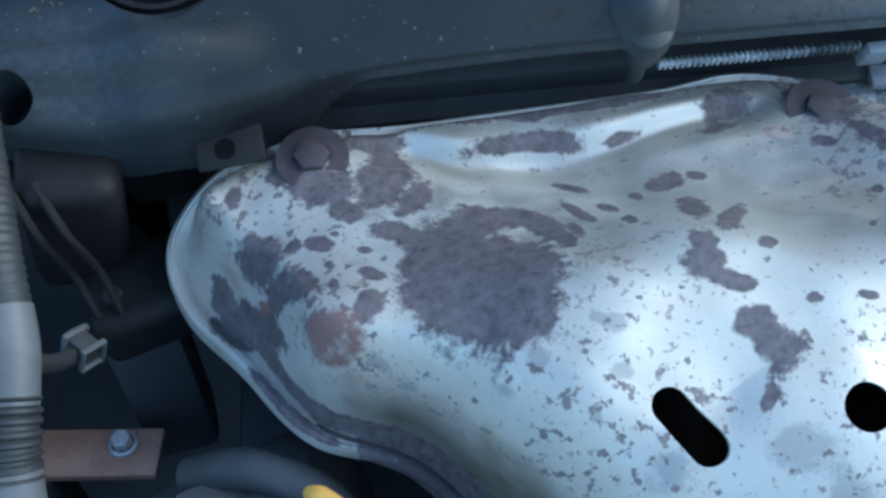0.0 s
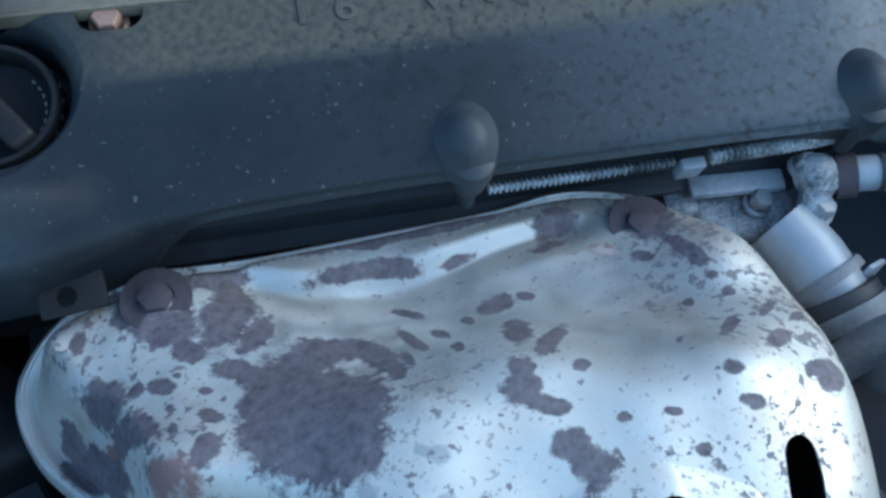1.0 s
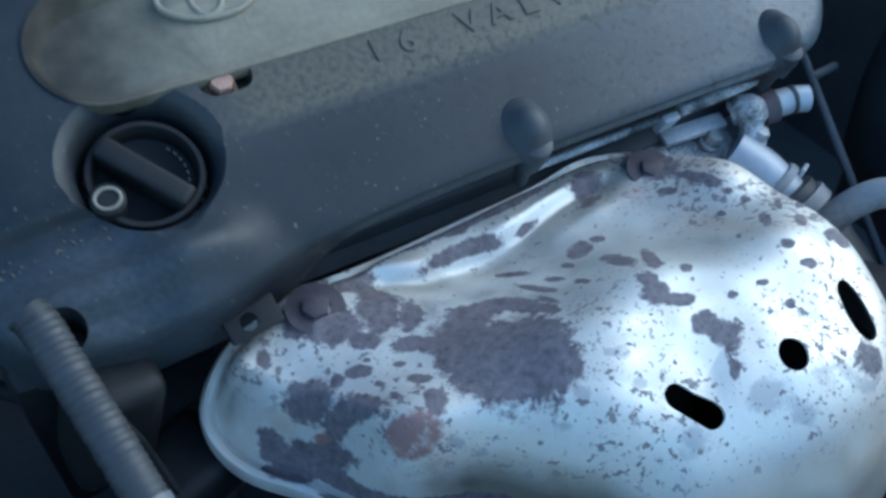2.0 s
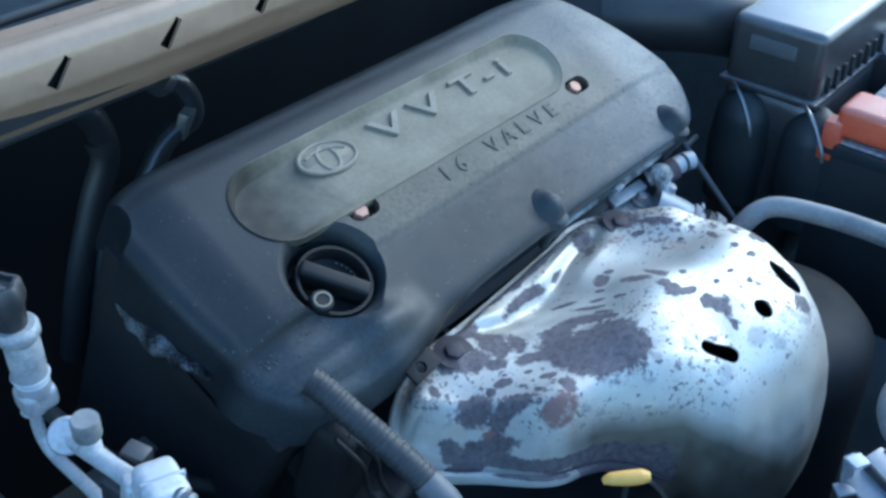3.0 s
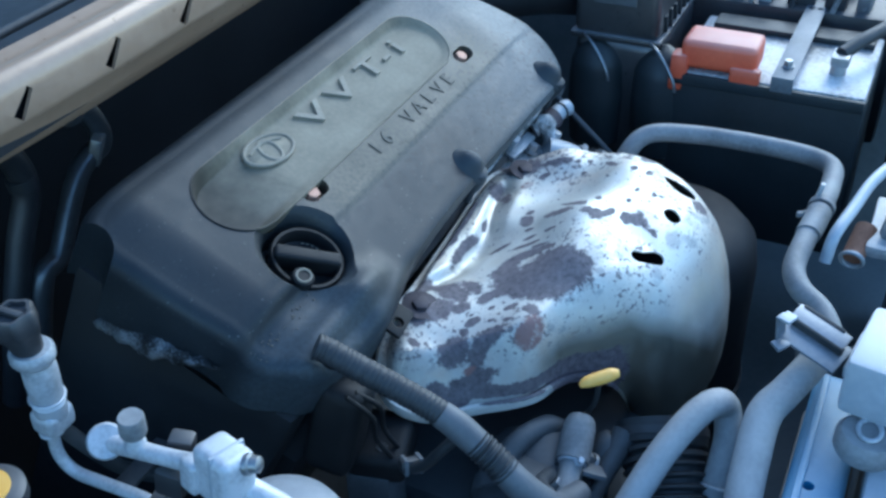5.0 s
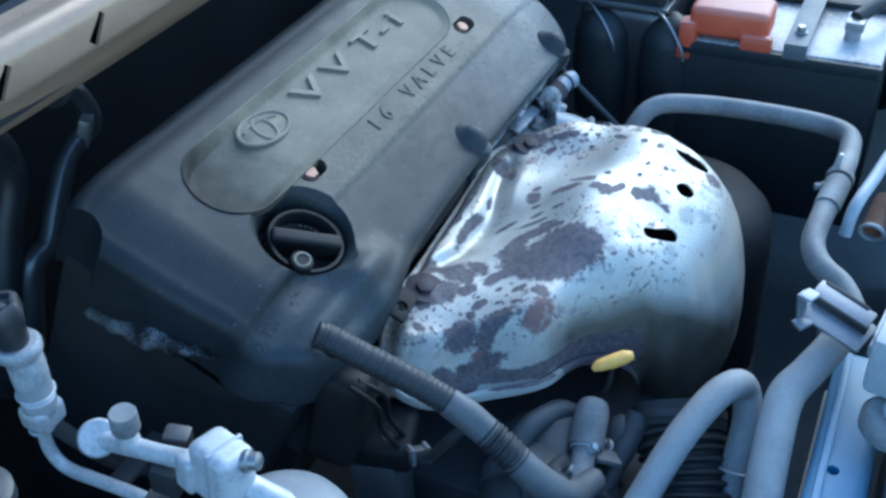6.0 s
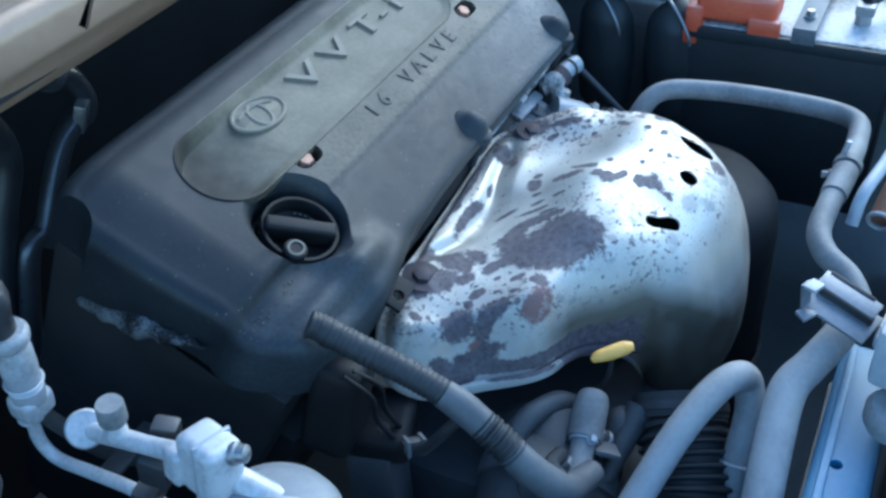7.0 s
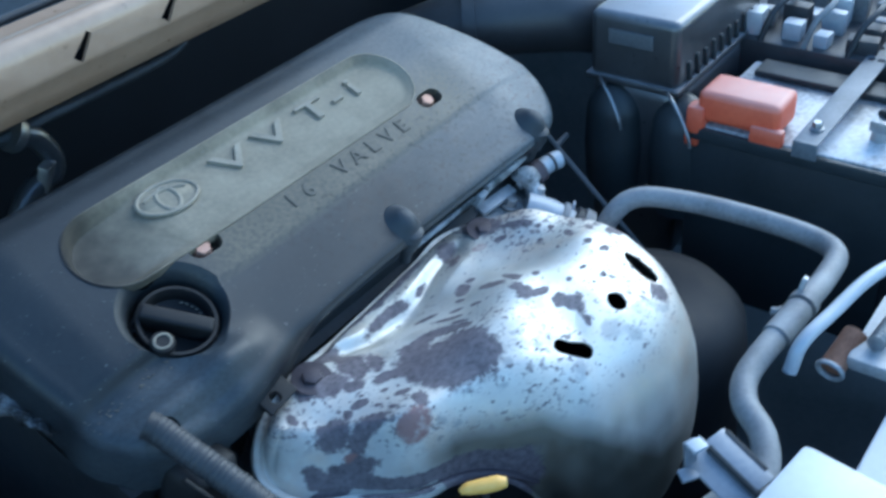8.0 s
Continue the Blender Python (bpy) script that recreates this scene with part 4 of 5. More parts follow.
def stain_field(ob, name, rows, foot=False):
    """Stores how far each vertex lies from the nearest stain, in units of the stain's size."""
    me = ob.data
    co = np.zeros(len(me.vertices) * 3)
    me.vertices.foreach_get("co", co)
    co = co.reshape(-1, 3)
    best = np.full(len(co), 3.0)
    if foot:
        x, y, z = co.T
        low = 0.55 + np.maximum(0, z - 0.710) / 0.007 + np.maximum(0, -0.030 - x) / 0.012 + np.maximum(0, x - 0.070) / 0.012 + np.maximum(0, 0.672 - z) / 0.01
        low += np.where(x < 0.012, np.maximum(0, 0.7025 - z) / 0.003, 0)
        best = np.where(y < -0.12, np.minimum(best, low), best)
    for x, y, z, a, c, turn, rise in rows:
        d = co - (x, y, z)
        t, h = radians(turn), radians(rise)
        u = d @ np.array((math.cos(t) * math.cos(h), math.sin(t) * math.cos(h), math.sin(h)))
        v2 = np.maximum((d * d).sum(1) - u * u, 0)
        best = np.minimum(best, np.sqrt((u / a) ** 2 + v2 / c ** 2))
    me.attributes.new(name, "FLOAT", "POINT").data.foreach_set("value", best.astype(np.float32))


stain_field(skin_ob, "rust", TIP_PATCHES + BOLT_PATCHES + MIDDLE_PATCHES + STREAK_PATCHES + FAR_PATCHES + BACK_PATCHES + FLANGE_PATCHES, True)
stain_field(skin_ob, "faint_stain", FAINT_PATCHES)
stain_field(skin_ob, "red_rust", RED_PATCHES)
part("lip_fold", tube([(-0.020, -0.1830, 0.6970), (-0.002, -0.1970, 0.6970), (0.018, -0.2060, 0.6950), (0.038, -0.2170, 0.6920), (0.055, -0.2340, 0.6860), (0.072, -0.2520, 0.6720)], [0.001, 0.0036, 0.0042, 0.0042, 0.0036, 0.001], 8, 12), RUSTED, shield, "rust-brown folded lip")
for x, y, z in ((0.003, -0.0915, 0.7565), (0.236, -0.090, 0.756)):
    part("shield_bolt", hexbolt(0.0080, 0.0050, pose(x, y, z, 14), 2.05), RUSTED, shield, "rusted shield bolt with a washer")

manifold = thing("exhaust_manifold", "dark cast exhaust manifold inside the heat shield", "exhaust manifold")
for x in (0.02, 0.09, 0.16, 0.23):
    part("runner", tube([(x, -0.06, 0.67), (x * 0.9 + 0.01, -0.13, 0.68), (0.13 + x * 0.2, -0.2, 0.64), (0.15 + x * 0.1, -0.22, 0.55)], 0.02, 8, 14), BLOCK, manifold)

# ---- dipstick ----
dip = thing("dipstick", "yellow plastic dipstick loop on a thin rod", "dipstick")
part("grip", tube([(-0.0065, -0.238, 0.7285), (-0.002, -0.2415, 0.7298), (0.0055, -0.2495, 0.7305), (0.013, -0.2565, 0.7308), (0.0175, -0.2615, 0.7305)], [0.0022, 0.0046, 0.0056, 0.0056, 0.0036], 8, 14), YELLOW, dip)
part("dip_rod", tube([(0.006, -0.250, 0.727), (0.020, -0.240, 0.68), (0.05, -0.20, 0.60)], 0.0022, 8, 8), BLOCK, dip)

# ---- wiring loom from the cover's corner ----
loom = thing("wiring_loom", "dusty dark corrugated wiring loom leaving the engine cover", "wiring")
part("conduit", tube([(-0.1310, -0.0800, 0.8160), (-0.1277, -0.0880, 0.8115), (-0.1240, -0.1095, 0.8005), (-0.1195, -0.1355, 0.7880), (-0.1160, -0.1570, 0.7770), (-0.1135, -0.1720, 0.7675)], 0.0098, 10, 18, rib=0.0006, pitch=0.0038), LOOM, loom)
part("tape_wrap", tube([(-0.1140, -0.1690, 0.7695), (-0.1130, -0.1830, 0.7605), (-0.1140, -0.2000, 0.7490)], [0.0104, 0.0112, 0.0108], 8, 18), TAPE, loom, "grey tape wrap")
part("middle_conduit", tube([(-0.1138, -0.1970, 0.7510), (-0.1150, -0.2110, 0.7415), (-0.1158, -0.2220, 0.7325)], 0.0112, 10, 18, rib=0.0014, pitch=0.0042), LOOM, loom)
part("lower_conduit", tube([(-0.1156, -0.2190, 0.7350), (-0.1150, -0.2330, 0.7215), (-0.1090, -0.2450, 0.7060), (-0.0970, -0.2520, 0.6890), (-0.0780, -0.2540, 0.6740), (-0.0560, -0.2580, 0.6640)], [0.0112, 0.0118, 0.0118, 0.0112, 0.0104, 0.0100], 10, 18), TAPE, loom)
part("branch", tube([(-0.098, -0.250, 0.700), (-0.082, -0.235, 0.690), (-0.055, -0.232, 0.672)], 0.006, 8, 10), LOOM, loom)

# ---- cast bracket under the cover's corner ----
mount = thing("engine_mount_bracket", "dull grey cast bracket under the cover's corner", "bracket")
part("arm", box((0.045, 0.040, 0.085), (0, 0, 0), 0.012, pose(-0.112, -0.078, 0.724, 12, 10, 8), 3), CAP, mount)
part("foot", box((0.055, 0.050, 0.030), (0, 0, 0), 0.009, pose(-0.088, -0.098, 0.680, 0, -8, 14), 3), CAP, mount)
part("leg", box((0.040, 0.040, 0.12), (0, 0, 0), 0.008, pose(-0.098, -0.095, 0.61, 0, 0, 10)), ALLOY_DARK, mount)
for k in range(2):
    part("rib", tube([(-0.128 + 0.012 * k, -0.098, 0.770 - 0.006 * k), (-0.118 + 0.012 * k, -0.112, 0.745), (-0.112 + 0.012 * k, -0.110, 0.715), (-0.106 + 0.011 * k, -0.118, 0.692)], 0.0022, 8, 8), CAP, mount)
part("mount_bolt", hexbolt(0.0055, 0.009, pose(-0.1000, -0.1060, 0.6850, 0, -8, 14)), BLOCK, mount)

# ---- plug connector ----
conn = thing("plug_connector", "small grey plastic plug connector with a wire", "connector")
PLUG = pose(-0.111, -0.137, 0.697, 10, 20, 50)
part("plug_body", box((0.011, 0.016, 0.011), (0, 0, 0), 0.003, PLUG), BLACK, conn)
for y in (-0.008, 0.004):
    for x, z, sx, sz in ((0, 0.006, 0.013, 0.0011), (0, -0.006, 0.013, 0.0011), (0.006, 0, 0.0011, 0.013), (-0.006, 0, 0.0011, 0.013)):
        part("plug_frame", box((sx, 0.003, sz), (0, 0, 0), 0.0007, PLUG @ pose(x, y, z)), TAPE, conn)
part("plug_wire", tube([(-0.114, -0.143, 0.698), (-0.116, -0.156, 0.712), (-0.118, -0.170, 0.734), (-0.115, -0.185, 0.755)], 0.0042, 8, 10), LOOM, conn)

# ---- bracket plate with a bolt ----
plate = thing("terminal_bracket", "pinkish grey metal bracket plate with a bright bolt", "bracket")
part("bracket_plate", box((0.093, 0.028, 0.006), (0, 0, 0), 0.002, pose(-0.142, -0.1390, 0.605, 0, 0, -6)), COPPER, plate)
part("bracket_leg", box((0.012, 0.022, 0.08), (0, 0, 0), 0.002, pose(-0.160, -0.139, 0.564)), LOOM, plate)
part("bracket_bolt", hexbolt(0.0056, 0.008, pose(-0.1150, -0.138, 0.608)), SILVER, plate)

# ---- alternator and coolant stub ----
alt = thing("alternator", "grey grimy alternator low at the front of the engine", "alternator")
alt_body = part("alternator_body", lathe([(0, -0.05), (0.045, -0.05), (0.055, -0.04), (0.055, 0.035), (0.048, 0.045), (0.030, 0.048), (0.0, 0.048)], 36, pose(-0.035, -0.215, 0.612, 0, 70, 10)), ALLOY_DARK, alt)
part("rear_housing", box((0.05, 0.06, 0.04), (0, 0, 0), 0.008, pose(-0.046, -0.222, 0.647, 10, 15, 20)), ALLOY_DARK, alt)
part("terminal_cap", box((0.025, 0.02, 0.022), (0, 0, 0), 0.005, pose(-0.075, -0.215, 0.660, 0, 20, 30)), ALLOY_DARK, alt)
part("upper_arm", tube([(-0.066, -0.190, 0.660), (-0.038, -0.197, 0.676), (-0.010, -0.210, 0.674), (0.004, -0.222, 0.660)], [0.010, 0.009, 0.010], 8, 12), ALLOY_DARK, alt)
part("rusty_cover", box((0.026, 0.030, 0.008), (0, 0, 0), 0.003, pose(-0.066, -0.236, 0.655, 12, 20, 25)), RUST, alt, "rust-brown cover plate")
part("branch_tube", tube([(-0.038, -0.262, 0.636), (-0.020, -0.266, 0.648), (-0.002, -0.270, 0.660), (0.014, -0.274, 0.670)], [0.0075, 0.0080, 0.0095, 0.0125], 10, 18), ALLOY_DARK, alt)
part("rear_lug", lathe([(0, -0.014), (0.011, -0.014), (0.014, -0.010), (0.015, 0.006), (0.011, 0.012), (0, 0.014)], 20, pose(0.004, -0.262, 0.655, 40, 25, 30)), ALLOY_DARK, alt)
part("slotted_plate", box((0.030, 0.020, 0.004), (0, 0, 0), 0.001, pose(-0.028, -0.258, 0.662, 20, 25, 30)), TAPE, alt)
for k in range(3):
    part("clamp_bolt", hexbolt(0.006, 0.010, pose(-0.06 + 0.022 * k, -0.242 - 0.006 * k, 0.664 - 0.004 * k, -30, 0, 20 * k)), STEEL, alt)
for k in range(10):
    a = radians(200 + k * 16)
    part("cooling_slot", box((0.004, 0.010, 0.016), (0, 0, 0), 0.001, pose(-0.035, -0.215, 0.612, 0, 70, 10) @ pose(0.0545 * math.cos(a), 0.0545 * math.sin(a), 0.02, 0, 0, math.degrees(a))), BLOCK, alt_body)
part("stator_band", lathe([(0.0545, -0.012), (0.0575, -0.011), (0.0575, 0.004), (0.0545, 0.005)], 36, pose(-0.035, -0.215, 0.612, 0, 70, 10)), TAPE, alt_body)
part("wire_stub", tube([(-0.078, -0.212, 0.668), (-0.088, -0.220, 0.682), (-0.097, -0.238, 0.690)], 0.004, 8, 10), DARK_RUBBER, alt)
elbow = thing("coolant_elbow", "pale metal elbow pipe beside the alternator", "pipe")
part("elbow_pipe", tube([(0.0050, -0.2372, 0.6845), (0.0020, -0.2378, 0.6835), (-0.0045, -0.2388, 0.6812), (-0.0180, -0.2408, 0.6755), (-0.0330, -0.2430, 0.6695)], [0.0040, 0.0108, 0.0134, 0.0140, 0.0136], 8, 20), RUBBER, elbow)
part("lower_pipe", tube([(-0.0315, -0.2428, 0.6700), (-0.0460, -0.2452, 0.6660), (-0.0660, -0.2483, 0.6612)], [0.0100, 0.0096, 0.0096], 6, 18), RUBBER, elbow)
part("elbow_clip", tube([(-0.0325, -0.2430, 0.6697), (-0.0355, -0.2435, 0.6687)], 0.0118, 3, 18), SILVER, elbow, "pale spring clip")
part("clip_screw", hexbolt(0.0030, 0.006, along((-0.0370, -0.2500, 0.6770), (-0.3, -0.5, 0.8))), SILVER, elbow)

# ---- hoses at the front ----
arch = thing("arched_hose", "dusty grey rubber hose arching over the intake bellows", "hose")
part("hose_run", tube([(-0.105, -0.285, 0.640), (-0.065, -0.298, 0.672), (-0.024, -0.312, 0.700), (0.012, -0.327, 0.715), (0.034, -0.339, 0.714), (0.043, -0.346, 0.700), (0.030, -0.352, 0.682), (0.004, -0.352, 0.655), (-0.02, -0.352, 0.62)], 0.0114, 10, 20), HOSE, arch)
part("hose_ring", oval_ring(0.0130, 0.0130, 0.0013, along((0.003, -0.352, 0.654), (-0.6, 0, -0.8))), SILVER, arch, "bright wire ring clamp")
part("ring_ear", box((0.004, 0.003, 0.010), (0, 0, 0), 0.001, pose(-0.008, -0.366, 0.662, 20, 0, 20)), SILVER, arch)
bellows = thing("intake_bellows", "black corrugated rubber bellows under the hoses", "hose")
part("bellows_tube", tube([(0.03, -0.30, 0.66), (-0.02, -0.325, 0.625), (-0.09, -0.345, 0.57), (-0.15, -0.35, 0.52)], 0.034, 10, 28, rib=0.0045, pitch=0.0085), DARK_RUBBER, bellows)
part("bellows_cuff", tube([(0.040, -0.296, 0.668), (0.026, -0.302, 0.657)], 0.0375, 4, 28), DARK_RUBBER, bellows)
part("cuff_band", tube([(0.035, -0.298, 0.664), (0.030, -0.300, 0.660)], 0.0388, 3, 28), BLACK, bellows, "dark cuff band")
rad_hose = thing("radiator_hose", "thick dusty grey radiator hose with a bend", "hose")
part("hose_run", tube([(0.098, -0.404, 0.740), (0.074, -0.397, 0.736), (0.048, -0.386, 0.730), (0.026, -0.3760, 0.722), (-0.010, -0.3760, 0.706), (-0.055, -0.379, 0.685), (-0.12, -0.383, 0.65)], [0.0122, 0.0124, 0.0126, 0.0136, 0.0138, 0.0138, 0.0138], 10, 22), HOSE, rad_hose)
part("hose_clamp", tube([(0.090, -0.401, 0.739), (0.083, -0.398, 0.7378)], 0.0142, 3, 22), STEEL, rad_hose, "steel band clamp")
pipe = thing("coolant_pipe", "grey metal coolant pipe bent in a loop past the battery", "pipe")
part("pipe_run", tube([(0.318, -0.155, 0.70), (0.338, -0.165, 0.738), (0.358, -0.182, 0.753), (0.376, -0.225, 0.752), (0.384, -0.285, 0.750), (0.382, -0.340, 0.749), (0.366, -0.366, 0.750), (0.330, -0.371, 0.752), (0.283, -0.370, 0.755), (0.225, -0.365, 0.752), (0.185, -0.364, 0.750), (0.160, -0.374, 0.748), (0.142, -0.395, 0.744), (0.118, -0.408, 0.738), (0.09, -0.408, 0.734)], 0.0098, 10, 20), RUBBER, pipe)
part("hose_end", tube([(0.272, -0.3695, 0.7555), (0.258, -0.3685, 0.755), (0.235, -0.366, 0.753)], 0.0113, 6, 20), RUBBER, pipe)
pipe_band = part("pipe_clip", tube([(0.284, -0.370, 0.7555), (0.276, -0.3697, 0.7555)], 0.0123, 3, 20), RUBBER, pipe, "dull band clip")
part("clip_ear", box((0.006, 0.004, 0.014), (0, 0, 0), 0.001, pose(0.285, -0.366, 0.771, 10, 10, 0)), ALLOY, pipe_band)
part("clip_screw", hexbolt(0.0035, 0.008, pose(0.262, -0.3590, 0.756, -90, 0, 20)), RUBBER, pipe_band)

# ---- support clamp and radiator top ----
clamp = thing("hose_clamp_bracket", "bare blue-grey metal clamp bracket over the radiator hose", "bracket")
clamp.matrix_basis = pose(0.011, 0.0044, -0.0036)
part("clamp_plate", box((0.030, 0.050, 0.003), (0, 0, 0), 0.001, pose(0.066, -0.402, 0.766, 12, -8, -20)), ZINC, clamp)
part("upper_plate", box((0.016, 0.046, 0.003), (0, 0, 0), 0.001, pose(0.076, -0.404, 0.775, 12, -8, -20)), ZINC, clamp)
part("clamp_web", box((0.004, 0.044, 0.010), (0, 0, 0), 0.001, pose(0.069, -0.403, 0.770, 12, -8, -20)), BLOCK, clamp)
part("clamp_tab", box((0.010, 0.003, 0.024), (0, 0, 0), 0.001, pose(0.062, -0.376, 0.776, -8, 0, -25)), ZINC, clamp)
part("clamp_foot", box((0.012, 0.010, 0.003), (0, 0, 0), 0.001, pose(0.054, -0.379, 0.7665, 8, -8, -40)), ZINC, clamp)
part("tab_hook", box((0.012, 0.010, 0.003), (0, 0, 0), 0.001, pose(0.062, -0.380, 0.787, 0, 0, -25)), PALE, clamp)
part("clamp_slot", box((0.003, 0.036, 0.002), (0, 0, 0), 0.0006, pose(0.0835, -0.4050, 0.7778, 12, -8, -20)), BLOCK, clamp)
block = thing("support_block", "pale blue-grey block on the radiator support", "bracket")
part("block_body", box((0.075, 0.070, 0.05), (0, 0, 0), 0.006, pose(0.062, -0.463, 0.768, 0, 0, -8)), PALE, block)
part("block_ledge", box((0.05, 0.09, 0.012), (0, 0, 0), 0.003, pose(0.085, -0.47, 0.750, 0, 0, -8)), PALE, block)
tank = thing("radiator_tank", "blue plastic radiator top tank", "radiator")
tank_top = part("tank_body", box((0.60, 0.042, 0.06), (-0.18, -0.424, 0.672), 0.012, segs=3), BLUE, tank)
cut(tank_top, [lathe([(0, -0.02), (0.0045, -0.02), (0.0045, 0.02), (0, 0.02)], 18, pose(-0.012, -0.419, 0.702))])
part("tank_rib", box((0.58, 0.006, 0.006), (-0.18, -0.412, 0.704), 0.002), BLUE, tank)
part("tank_seam", box((0.60, 0.048, 0.008), (-0.18, -0.424, 0.648), 0.003), BLACK, tank)
bar = part("support_bar", box((1.3, 0.13, 0.02), (0.10, -0.52, 0.712), 0.004), PALE, None, "pale sheet metal bar along the radiator")
bar["kind"] = "structure"
rcap = thing("coolant_filler", "dark round coolant filler with a pale oval ring", "coolant filler")
part("cap_base", lathe([(0, 0), (0.021, 0), (0.023, 0.004), (0.023, 0.014), (0.019, 0.019), (0, 0.020)], 32, pose(0.020, -0.450, 0.722, 0, 0, 0)), RUBBER, rcap)
part("cap_ring", oval_ring(0.011, 0.008, 0.0018, pose(0.020, -0.450, 0.743)), SILVER, rcap)

# ---- AC service fittings ----
ac = thing("ac_service_port", "pale alloy AC line fitting with a black cap", "pipe fitting")
up = (0.0, -0.10, 1.0)
fit_body = part("fitting_body", lathe([(0, 0), (0.0105, 0), (0.0115, 0.002), (0.0115, 0.014), (0.0098, 0.016), (0.0098, 0.019), (0.0112, 0.021), (0.0118, 0.034), (0.0118, 0.048), (0.0105, 0.052), (0, 0.052)], 28, along((-0.250, 0.0640, 0.799), up)), SILVER, ac)
part("clip_ring", oval_ring(0.0118, 0.0118, 0.0012, along((-0.250, 0.0620, 0.818), up)), SILVER, fit_body)
part("collar", lathe([(0, 0), (0.0132, 0), (0.0150, 0.003), (0.0150, 0.008), (0.0128, 0.011), (0, 0.011)], 24, along((-0.2508, 0.0600, 0.8530), up)), SILVER, ac)
part("lower_block", box((0.024, 0.022, 0.020), (0, 0, 0), 0.006, along((-0.250, 0.0645, 0.797), up), 3), SILVER, ac)
cap_bm = lathe([(0, 0), (0.0098, 0), (0.0104, 0.004), (0.0112, 0.012), (0.0128, 0.015), (0.0142, 0.020), (0.0142, 0.030), (0.0128, 0.0325), (0.0105, 0.0325), (0.0095, 0.029), (0, 0.029)], 40)
for v in cap_bm.verts:
    a = math.atan2(v.co.y, v.co.x)
    lobe = 1 + 0.10 * max(-0.5, math.cos(6 * a)) * step(0.003, 0.016, v.co.z)
    v.co.x, v.co.y = v.co.x * lobe, v.co.y * lobe
bmesh.ops.transform(cap_bm, matrix=along((-0.2515, 0.0600, 0.8630), (-0.06, 0.05, 1)), verts=cap_bm.verts)
port_cap = part("black_cap", cap_bm, BLACK, ac, "lobed black plastic cap")
part("cap_bar", box((0.020, 0.005, 0.006), (0, 0, 0), 0.002, along((-0.2535, 0.0615, 0.894), (-0.06, 0.05, 1)) @ pose(0, 0, 0, 0, 0, 40)), BLACK, port_cap)
part("cap_strap", tube([(-0.250, 0.064, 0.878), (-0.248, 0.090, 0.873), (-0.246, 0.102, 0.852)], 0.0055, 8, 10), BLACK, port_cap)
part("ferrule", oval_ring(0.0078, 0.0078, 0.0014, along((-0.2535, 0.0655, 0.787), (0.1, 0.1, -1))), SILVER, ac)
part("line", tube([(-0.252, 0.0650, 0.795), (-0.254, 0.0680, 0.768), (-0.254, 0.0640, 0.753), (-0.254, 0.0520, 0.747), (-0.256, 0.02, 0.752), (-0.258, -0.02, 0.756), (-0.26, -0.07, 0.750), (-0.262, -0.11, 0.738)], 0.0046, 10, 14), SILVER, ac)
part("line_bracket", box((0.05, 0.016, 0.004), (0, 0, 0), 0.001, pose(-0.225, 0.02, 0.742)), BLOCK, ac)

ac2 = thing("ac_pipe_block", "pale alloy AC pipe block with a small grey cap", "pipe fitting")
part("round_end", lathe([(0, -0.005), (0.0112, -0.005), (0.0125, -0.003), (0.0125, 0.003), (0.0112, 0.005), (0, 0.0055)], 28, along((-0.261, 0.002, 0.810), (-0.35, -0.42, 0.50))), SILVER, ac2)
part("arm", tube([(-0.260, 0.000, 0.808), (-0.260, -0.018, 0.812), (-0.259, -0.046, 0.815), (-0.258, -0.080, 0.820)], [0.0062, 0.0066, 0.0060, 0.0066], 8, 16), SILVER, ac2)
part("stem", lathe([(0, 0), (0.0074, 0), (0.0074, 0.005), (0.0060, 0.007), (0.0060, 0.016), (0, 0.016)], 20, along((-0.260, -0.024, 0.815), (0, -0.10, 1))), SILVER, ac2)
part("small_cap", lathe([(0, 0), (0.0082, 0), (0.0089, 0.002), (0.0087, 0.014), (0.0078, 0.0156), (0, 0.0153)], 24, along((-0.260, -0.0262, 0.829), (0, -0.10, 1))), RUBBER, ac2, "dull grey screw cap")
part("block", box((0.026, 0.034, 0.040), (0, 0, 0), 0.007, pose(-0.257, -0.094, 0.820, 0, 8, -14), 4), SILVER, ac2)
part("block_seam", box((0.027, 0.003, 0.0405), (0, 0, 0), 0.001, pose(-0.2572, -0.096, 0.820, 0, 8, -14)), PALE, ac2)
part("block_side", box((0.022, 0.016, 0.024), (0, 0, 0), 0.004, pose(-0.258, -0.074, 0.814, 0, 10, -16), 3), SILVER, ac2)
part("block_bolt", lathe([(0, 0), (0.0072, 0), (0.0072, 0.003), (0.0058, 0.004), (0.0054, 0.009), (0.003, 0.0105), (0, 0.0105)], 12, along((-0.254, -0.110, 0.832), (0.25, -1, 0.15))), STEEL, ac2)
part("outlet", tube([(-0.254, -0.104, 0.808), (-0.252, -0.118, 0.802), (-0.250, -0.132, 0.794)], [0.0085, 0.0085, 0.0095], 6, 16), SILVER, ac2)
part("black_clip", box((0.022, 0.020, 0.022), (0, 0, 0), 0.003, pose(-0.256, -0.048, 0.795, 10, 0, 10)), BLACK, ac2)
part("black_clip", box((0.013, 0.017, 0.012), (0, 0, 0), 0.003, pose(-0.244, -0.049, 0.815, 10, 0, 20)), BLACK, ac2)
part("black_clip", box((0.020, 0.016, 0.016), (0, 0, 0), 0.003, pose(-0.262, -0.036, 0.768, 10, 0, 10)), BLACK, ac2)

